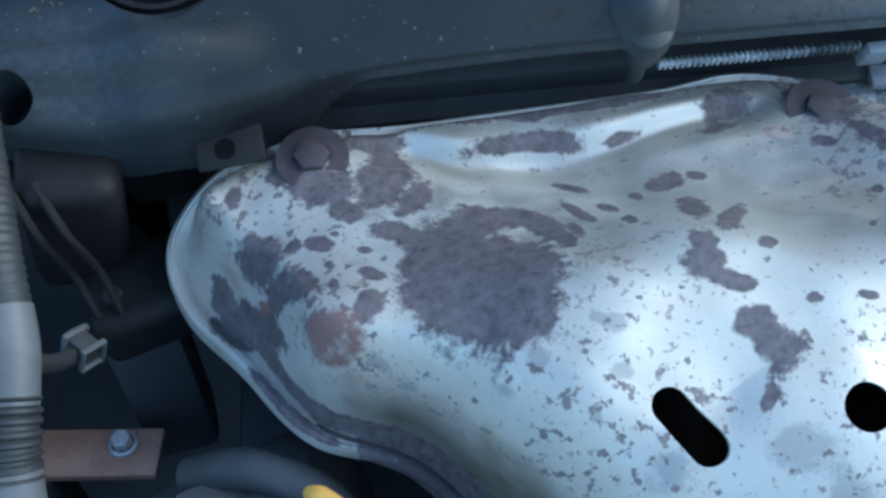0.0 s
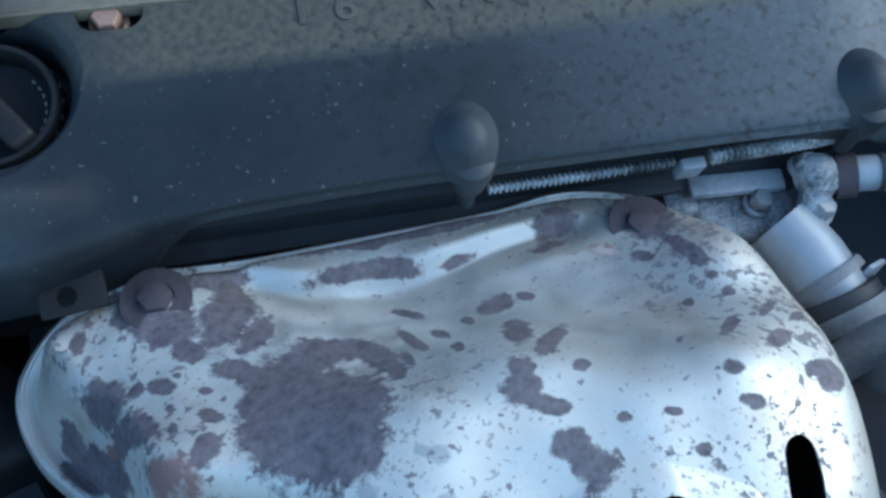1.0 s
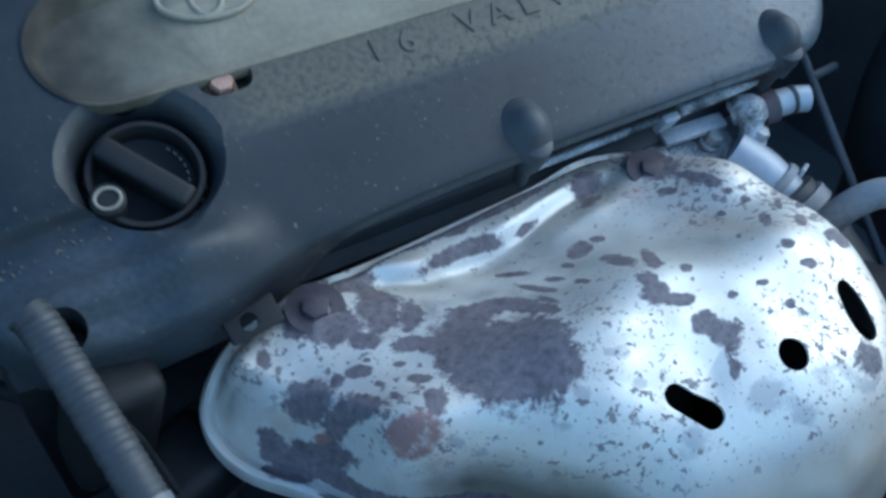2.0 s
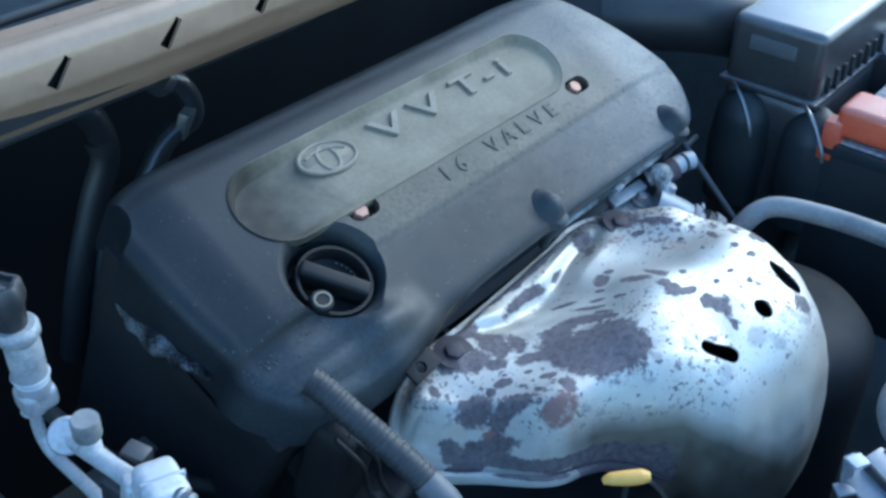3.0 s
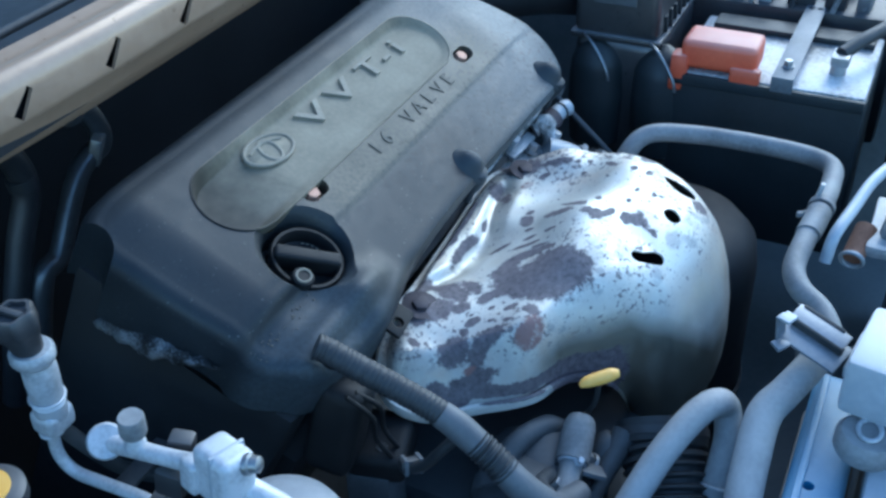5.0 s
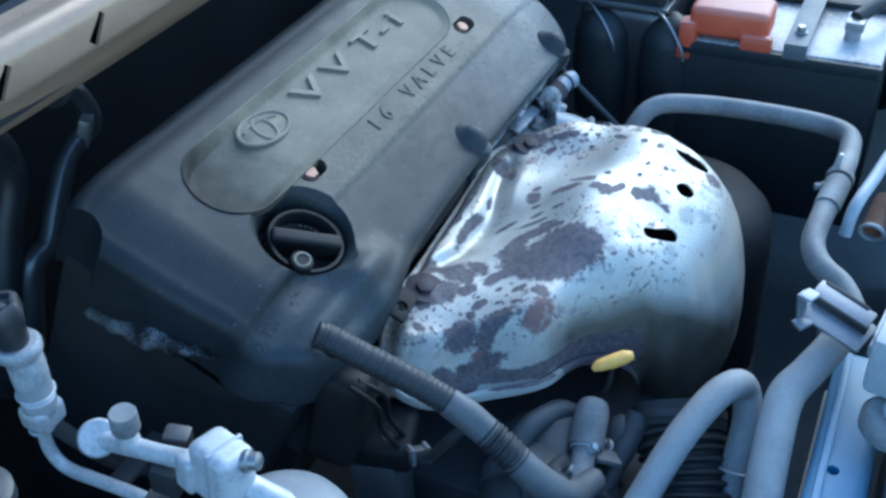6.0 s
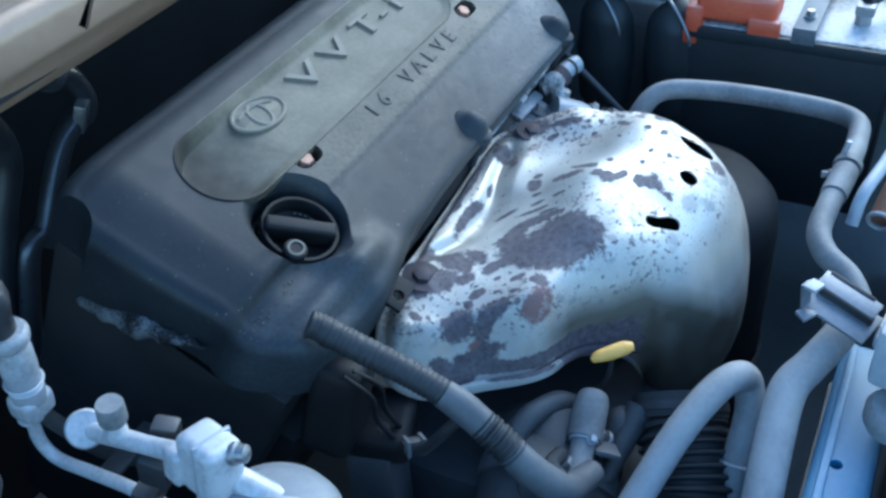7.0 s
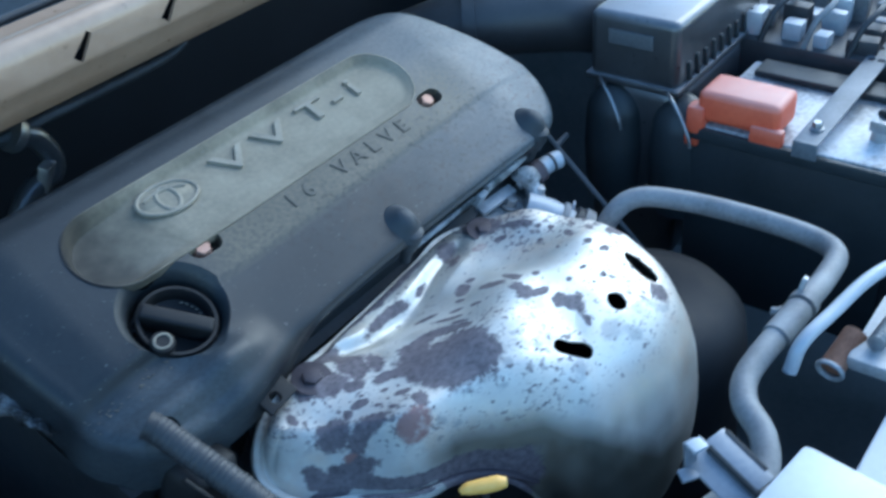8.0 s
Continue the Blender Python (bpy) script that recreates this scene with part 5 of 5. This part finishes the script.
ledge = part("inner_fender_ledge", box((0.30, 0.42, 0.012), (0, 0, 0), 0.004, pose(-0.43, -0.06, 0.665, 0, -14, 0)), APRON, None, "blue-grey painted ledge of the inner fender")
ledge["kind"] = "structure"
res = thing("round_reservoir", "dull blue-grey round reservoir lid low beside the AC pipe", "reservoir")
part("lid", lathe([(0, 0.010), (0.026, 0.009), (0.036, 0.005), (0.041, -0.003), (0.041, -0.03), (0.038, -0.12), (0, -0.12)], 40, pose(-0.258, -0.134, 0.794, 4, 6, 0)), ALLOY_LID, res)
part("lid_mark", box((0.003, 0.020, 0.002), (0, 0, 0), 0.001, pose(-0.254, -0.139, 0.8065, 4, 6, 20)), PALE, res)
ycap = thing("washer_cap", "black round cap with a yellow printed disc", "cap")
part("cap_rim", lathe([(0, 0), (0.022, 0), (0.024, 0.004), (0.024, 0.012), (0.020, 0.015), (0, 0.015)], 32, pose(-0.340, 0.018, 0.823)), BLACK, ycap)
part("cap_disc", lathe([(0, 0.015), (0.016, 0.015), (0.016, 0.0165), (0, 0.0165)], 32, pose(-0.340, 0.018, 0.823)), YELLOW, ycap)
part("cap_neck", lathe([(0, -0.12), (0.016, -0.12), (0.016, 0.0), (0, 0.0)], 24, pose(-0.340, 0.018, 0.823)), BLACK, ycap)

part("reservoir_body", lathe([(0, -0.52), (0.034, -0.52), (0.036, -0.11), (0, -0.11)], 28, pose(-0.258, -0.134, 0.794)), BLACK, res)
part("port_stay", tube([(-0.25, 0.066, 0.79), (-0.22, 0.05, 0.72), (-0.17, 0.04, 0.66), (-0.13, 0.03, 0.62)], 0.006, 8, 10), BLOCK, ac)
part("reservoir_tank", box((0.10, 0.10, 0.46), (-0.345, 0.030, 0.475), 0.01), BLACK, ycap)

# ---- cowl behind the engine ----
def cowl_bow(x):
    return 0.22 * min(x + 0.02, 0.0) ** 2


def cowl_bm():
    """The pressed profile of the cowl lip, drawn along a slight bow."""
    prof = [(0.134, 0.942), (0.129, 0.945), (0.122, 0.957), (0.1165, 0.967), (0.1135, 0.9705), (0.1120, 0.9745), (0.112, 0.991), (0.114, 1.000), (0.120, 1.006), (0.128, 1.007), (0.136, 1.003), (0.143, 1.004), (0.152, 1.006), (0.158, 1.002), (0.160, 0.96)]
    inner = [(y + 0.003, z - 0.003) for y, z in prof[::-1]]
    loop = prof + inner
    bm = bmesh.new()
    rows = []
    for k in range(33):
        x = -0.62 + 1.57 * k / 32
        rows.append([bm.verts.new((x, y + cowl_bow(x), z)) for y, z in loop])
    for a, b_ in zip(rows, rows[1:]):
        for i in range(len(loop)):
            j = (i + 1) % len(loop)
            bm.faces.new((a[i], a[j], b_[j], b_[i]))
    bm.faces.new(rows[0])
    bm.faces.new(rows[-1][::-1])
    return bm


cowl = thing("cowl_lip", "beige painted steel cowl lip with small slots", "cowl")
lip = part("lip_panel", cowl_bm(), BEIGE, cowl)


def slot_cutter(x):
    """A slanted leaf-shaped opening, wider at its foot."""
    bm = box((0.008, 0.03, 0.023), (0, 0, 0), 0)
    for v in bm.verts:
        v.co.x *= 0.6 if v.co.z > 0 else 1.2
    bmesh.ops.transform(bm, matrix=pose(x, 0.113 + cowl_bow(x), 0.984, 0, 42, 0), verts=bm.verts)
    return bm


cut(lip, [slot_cutter(x) for x in (-0.322, -0.237, -0.152, -0.066, 0.019, 0.104, 0.19)])
# near-black sheets added behind the slots so the openings show dark
part("slot_backing", box((0.80, 0.004, 0.05), (0.10, 0.128, 0.977), 0), NEAR_BLACK, cowl)
part("slot_backing", box((0.36, 0.004, 0.05), (0, 0, 0), 0, pose(-0.44, 0.157, 0.977, 0, 0, -10)), NEAR_BLACK, cowl)
panel = part("cowl_panel", box((1.56, 0.30, 0.01), (0.165, 0.335, 0.955), 0.003), NEAR_BLACK, None, "black plastic panel behind the cowl lip")
panel["kind"] = "structure"
part("seal_bead", tube([(-0.6, 0.22, 0.985), (0.1, 0.22, 0.985), (0.9, 0.22, 0.985)], 0.004, 6, 10), DARK_RUBBER, cowl)

heater = thing("heater_pipe", "glossy black bent pipe in front of the firewall", "pipe")
part("pipe_run", tube([(0.030, 0.290, 0.856), (0.046, 0.290, 0.842), (0.055, 0.290, 0.818), (0.050, 0.290, 0.803), (0.034, 0.290, 0.800), (0.014, 0.290, 0.789), (-0.010, 0.290, 0.760), (-0.036, 0.290, 0.725), (-0.058, 0.292, 0.715), (-0.075, 0.300, 0.66), (-0.09, 0.32, 0.56)], 0.0108, 10, 18), PIPE, heater)
part("pipe_clip", box((0.02, 0.012, 0.03), (0, 0, 0), 0.003, pose(0.040, 0.284, 0.806, 20, 0, 30)), STEEL, heater)
part("pipe_end", lathe([(0, 0), (0.016, 0), (0.017, 0.002), (0.017, 0.010), (0, 0.010)], 24, along((0.030, 0.290, 0.852), (-0.7, 0, 0.7))), STEEL, heater)
vac = thing("vacuum_hose", "black rubber hose in front of the firewall", "hose")
part("hose_run", tube([(-0.075, 0.30, 0.875), (-0.045, 0.30, 0.840), (-0.040, 0.30, 0.800), (-0.060, 0.305, 0.755), (-0.09, 0.31, 0.68), (-0.11, 0.33, 0.58)], 0.013, 10, 16), BLACK, vac)
part("hose_band", tube([(-0.042, 0.30, 0.818), (-0.0405, 0.30, 0.806)], 0.0142, 4, 16), LOOM, vac)
clipb = thing("firewall_strut", "dull grey metal strut along the firewall below the cowl", "strut")
part("strut_bar", tube([(-0.30, 0.291, 0.858), (-0.10, 0.291, 0.857), (0.08, 0.291, 0.856), (0.20, 0.289, 0.857), (0.235, 0.284, 0.866)], [0.0052, 0.0052, 0.0052, 0.0048, 0.0030], 8, 12), ALLOY_DARK, clipb)
for x in (-0.16, 0.165):
    part("strut_foot", box((0.016, 0.20, 0.008), (0, 0, 0), 0.002, pose(x, 0.390, 0.852)), BLOCK, clipb)

# ---- coolant outlet at the end of the engine ----
outlet = thing("coolant_outlet", "pale corroded alloy coolant outlet housing beside the shield", "coolant outlet")
outlet.matrix_basis = pose(0.010, 0.018, -0.018)
out_house = part("housing", box((0.056, 0.028, 0.020), (0, 0, 0), 0.007, pose(0.298, -0.080, 0.737, 20, 0, -6), 3), CRUST, outlet)
part("ledge", box((0.052, 0.012, 0.006), (0, 0, 0), 0.002, pose(0.293, -0.074, 0.758, 20, 0, -4)), SILVER, outlet)
part("neck", tube([(0.310, -0.095, 0.745), (0.322, -0.115, 0.735), (0.332, -0.135, 0.722)], [0.018, 0.019, 0.018], 8, 20), PALE, outlet)
part("neck_flange", lathe([(0, 0), (0.021, 0), (0.022, 0.002), (0.022, 0.006), (0, 0.007)], 28, along((0.326, -0.123, 0.730), (0.4, -0.8, -0.45))), RUBBER, outlet)
part("spigot", tube([(0.328, -0.075, 0.760), (0.338, -0.084, 0.766), (0.345, -0.090, 0.768)], 0.009, 6, 16), SILVER, outlet)
part("pad", box((0.018, 0.016, 0.014), (0, 0, 0), 0.003, pose(0.264, -0.070, 0.744, 20, 0, 0)), CRUST, outlet)
for x, y, z in ((0.303, -0.082, 0.748), (0.325, -0.080, 0.768), (0.330, -0.098, 0.752)):
    part("outlet_bolt", hexbolt(0.006, 0.010, pose(x, y, z, 20, 10, 0)), ALLOY, out_house)
part("bolt_column", tube([(0.330, -0.088, 0.772), (0.328, -0.094, 0.758), (0.325, -0.100, 0.742), (0.323, -0.106, 0.728)], [0.010, 0.008, 0.0095, 0.007], 8, 12), CRUST, outlet)
part("lump", lathe([(0, 0), (0.009, 0.001), (0.012, 0.005), (0.011, 0.011), (0.006, 0.015), (0, 0.016)], 14, along((0.330, -0.086, 0.764), (0.1, -0.4, 0.9))), CRUST, outlet)
part("brown_clip", lathe([(0, 0), (0.012, 0), (0.012, 0.010), (0, 0.010)], 20, along((0.340, -0.088, 0.767), (1, -0.3, 0.2))), RUSTED, outlet, "rusty hose clip")
part("stub_hose", tube([(0.348, -0.090, 0.769), (0.362, -0.094, 0.771), (0.372, -0.098, 0.771)], 0.0095, 6, 16), PALE, outlet)
part("hose_band", tube([(0.3600, -0.0935, 0.7708), (0.3625, -0.0942, 0.7710)], 0.0104, 3, 16), BLOCK, outlet)
low_hose = thing("outlet_hose", "dark rubber hose below the coolant outlet", "hose")
low_hose.matrix_basis = pose(0.008, 0.014, -0.016)
part("hose_run", tube([(0.330, -0.130, 0.725), (0.342, -0.165, 0.700), (0.338, -0.215, 0.675), (0.31, -0.27, 0.64)], 0.0235, 10, 22), DARK_RUBBER, low_hose)
part("clamp_band", tube([(0.333, -0.137, 0.721), (0.336, -0.145, 0.716)], 0.0255, 3, 22), RUBBER, low_hose)
part("clamp_ear", box((0.018, 0.003, 0.014), (0, 0, 0), 0.001, pose(0.352, -0.124, 0.731, 10, 20, 30)), SILVER, low_hose)
rod = thing("support_rod", "thin dull metal rod with a short cross tab", "rod")
part("rod_bar", tube([(0.417, -0.038, 0.758), (0.416, -0.060, 0.739), (0.413, -0.120, 0.688), (0.411, -0.17, 0.645)], 0.0034, 6, 10), ALLOY_DARK, rod)
part("cross_tab", tube([(0.417, -0.055, 0.744), (0.430, -0.053, 0.743), (0.446, -0.050, 0.741)], 0.0034, 4, 10), ALLOY_DARK, rod)

drum = thing("fan_motor_housing", "smooth black rounded housing behind the heat shield", "fan motor")
part("housing", lathe([(0, 0.0), (0.05, -0.002), (0.075, -0.010), (0.090, -0.028), (0.094, -0.055), (0.094, -0.30), (0, -0.30)], 48, pose(0.294, -0.226, 0.706)), NEAR_BLACK, drum)

part("motor_seam", lathe([(0.0935, -0.200), (0.0962, -0.202), (0.0962, -0.208), (0.0935, -0.210)], 48, pose(0.290, -0.228, 0.705)), BLACK, drum)
part("motor_boss", lathe([(0, 0.004), (0.016, 0.003), (0.019, -0.001), (0.019, -0.008), (0, -0.008)], 28, pose(0.290, -0.228, 0.705)), BLACK, drum)

# ---- air filter box ----
air = thing("air_filter_box", "black plastic air filter box with ribs and wire clips", "air box")
air_lid = part("lid", box((0.22, 0.104, 0.075), (0.628, -0.088, 0.818), 0.010, segs=3), AIRBOX, air)
part("seam", box((0.226, 0.112, 0.008), (0.628, -0.088, 0.779), 0.003), AIRBOX, air)
air_body = part("body", box((0.21, 0.104, 0.22), (0.625, -0.088, 0.668), 0.016, segs=3), AIRBOX, air)
part("label_plate", box((0.002, 0.052, 0.016), (0.5170, -0.086, 0.830), 0.0005), TAPE, air_lid, "faded scuffed label")
for k in range(9):
    part("rib", box((0.005, 0.006, 0.022 + 0.004 * (k % 2)), (0, 0, 0), 0.0015, pose(0.545 + 0.02 * k, -0.1405, 0.795, 0, -12, 0)), BATTERY, air_lid)
for y in (-0.062, -0.143):
    part("wire_clip", tube([(0.512, y + 0.010, 0.782), (0.500, y - 0.002, 0.780), (0.495, y - 0.014, 0.768), (0.490, y - 0.026, 0.750), (0.490, y - 0.029, 0.737)], 0.0020, 8, 8), STEEL, air_body)
    part("clip_seat", tube([(0.532, y - 0.004, 0.775), (0.530, y - 0.004, 0.764), (0.528, y - 0.004, 0.745), (0.527, y - 0.004, 0.70), (0.527, y - 0.004, 0.64)], [0.004, 0.022, 0.033, 0.036, 0.033], 8, 24), BATTERY, air_body)
duct = thing("intake_duct", "black plastic air duct behind the engine cover", "air duct")
part("duct_rib", tube([(0.50, 0.10, 0.82), (0.492, 0.112, 0.8195)], 0.0455, 3, 24), BLACK, duct)
part("duct_tube", tube([(0.62, 0.00, 0.80), (0.56, 0.03, 0.82), (0.50, 0.10, 0.82), (0.44, 0.20, 0.78)], 0.042, 10, 24), BLACK, duct)

# ---- battery ----
batt = thing("battery", "black car battery with a dusty top", "battery")
part("case", box((0.17, 0.215, 0.20), (0.585, -0.272, 0.650), 0.006), BATTERY, batt)
batt_lid = part("top_lid", box((0.166, 0.211, 0.012), (0.585, -0.272, 0.755), 0.003), BATTERY_TOP, batt, "dusty grey-white battery lid")
part("lid_ridge", box((0.034, 0.19, 0.008), (0.645, -0.275, 0.765), 0.003), BATTERY, batt_lid, "dark raised ridge")
part("case_rim", box((0.006, 0.213, 0.014), (0.4985, -0.272, 0.752), 0.002), BATTERY, batt)
part("terminal_post", lathe([(0, 0), (0.009, 0), (0.008, 0.018), (0, 0.018)], 20, pose(0.555, -0.340, 0.760)), STEEL, batt)
red = thing("terminal_cover", "red-orange plastic battery terminal cover", "terminal cover")
part("cover_cap", box((0.050, 0.086, 0.034), (0.525, -0.215, 0.782), 0.008, segs=3), RED, red)
part("cover_lip", box((0.012, 0.034, 0.022), (0.502, -0.247, 0.764), 0.004), RED, red)
red_tail = part("cover_tail", box((0.022, 0.020, 0.034), (0.506, -0.172, 0.765), 0.006), RED, red)
part("tail_drop", box((0.014, 0.016, 0.018), (0.503, -0.169, 0.745), 0.004), RED, red_tail)
hold = thing("battery_hold_down", "bare metal battery hold-down bar with holes", "bracket")
hb = part("hold_bar", box((0.30, 0.024, 0.003), (0.635, -0.2905, 0.777), 0.001), ZINC_DULL, hold)
cut(hb, [lathe([(0, -0.02), (0.0042, -0.02), (0.0042, 0.02), (0, 0.02)], 14, pose(x, -0.2905 + dy, 0.777)) for x, dy in ((0.69, 0.005), (0.69, -0.005), (0.72, 0.005), (0.72, -0.005))])
part("hold_leg", box((0.003, 0.024, 0.018), (0.4855, -0.2905, 0.770), 0.001), ZINC_DULL, hold)
part("hold_nut", hexbolt(0.005, 0.008, pose(0.515, -0.2905, 0.779)), STEEL, hold)
cable = thing("battery_cable", "black battery cable across the battery top", "cable")
part("cable_run", tube([(0.555, -0.340, 0.785), (0.60, -0.365, 0.792), (0.66, -0.39, 0.785), (0.72, -0.41, 0.74)], 0.008, 8, 12), DARK_RUBBER, cable)
part("cable_shoe", box((0.03, 0.02, 0.012), (0.556, -0.341, 0.780), 0.003), STEEL, cable)
fuse = thing("fuse_box", "grey-black fuse box with pale relays beyond the battery", "fuse box")
part("fuse_case", box((0.18, 0.28, 0.17), (0.775, -0.25, 0.692), 0.008), BLACK, fuse)
rng = random.Random(17)
for k in range(26):
    x, y = 0.708 + 0.030 * (k % 5) + rng.uniform(-0.005, 0.005), -0.150 - 0.040 * (k // 5) + rng.uniform(-0.006, 0.006)
    sx, sy, sz = rng.uniform(0.014, 0.026), rng.uniform(0.016, 0.034), rng.uniform(0.012, 0.034)
    part("relay", box((sx, sy, sz), (0, 0, 0), 0.003, pose(x, y, 0.776 + sz / 2, 0, 0, rng.uniform(-9, 9))), rng.choice((BATTERY_TOP, RUBBER, RUBBER, BLACK, LOOM, PALE)), fuse)
for k in range(4):
    y = -0.16 - 0.05 * k
    part("fuse_wire", tube([(0.690, y, 0.775), (0.700, y - 0.008, 0.806), (0.730, y - 0.016, 0.818), (0.775, y - 0.010 + 0.012 * (k % 2), 0.808)], 0.0036, 8, 8), (LOOM, RUBBER)[k % 2], fuse)
head = thing("headlamp_back", "black plastic back of the headlamp unit beside the battery", "headlamp")
part("lamp_shell", box((0.14, 0.10, 0.12), (0.62, -0.46, 0.69), 0.02, segs=3), BLACK, head)

# ---- loose hardware by the radiator ----
stay = thing("pale_stay", "pale bent metal stay beside the coolant pipe", "bracket")
part("stay_bar", tube([(0.215, -0.386, 0.742), (0.226, -0.389, 0.765), (0.265, -0.398, 0.772), (0.31, -0.408, 0.777), (0.36, -0.425, 0.776)], 0.0055, 10, 12), PALE, stay)
sensor = thing("rusty_plug", "rusty brown threaded plug with a pale ring", "plug")
part("plug_shaft", tube([(0.252, -0.407, 0.728), (0.285, -0.412, 0.740)], 0.010, 6, 18), RUST, sensor)
part("plug_ring", oval_ring(0.010, 0.010, 0.002, along((0.249, -0.4065, 0.727), (-1, 0.1, -0.3))), SILVER, sensor)
latch = thing("hood_latch", "grimy metal hood latch parts on the support", "latch")
part("latch_plate", box((0.09, 0.05, 0.012), (0.30, -0.440, 0.735), 0.003), ALLOY, latch)
part("latch_spring", tube([(0.27, -0.43, 0.748), (0.31, -0.435, 0.752), (0.35, -0.44, 0.748)], 0.006, 8, 12, rib=0.002, pitch=0.004), STEEL, latch)
part("latch_bolt", hexbolt(0.007, 0.012, pose(0.335, -0.45, 0.741)), RUST, latch)
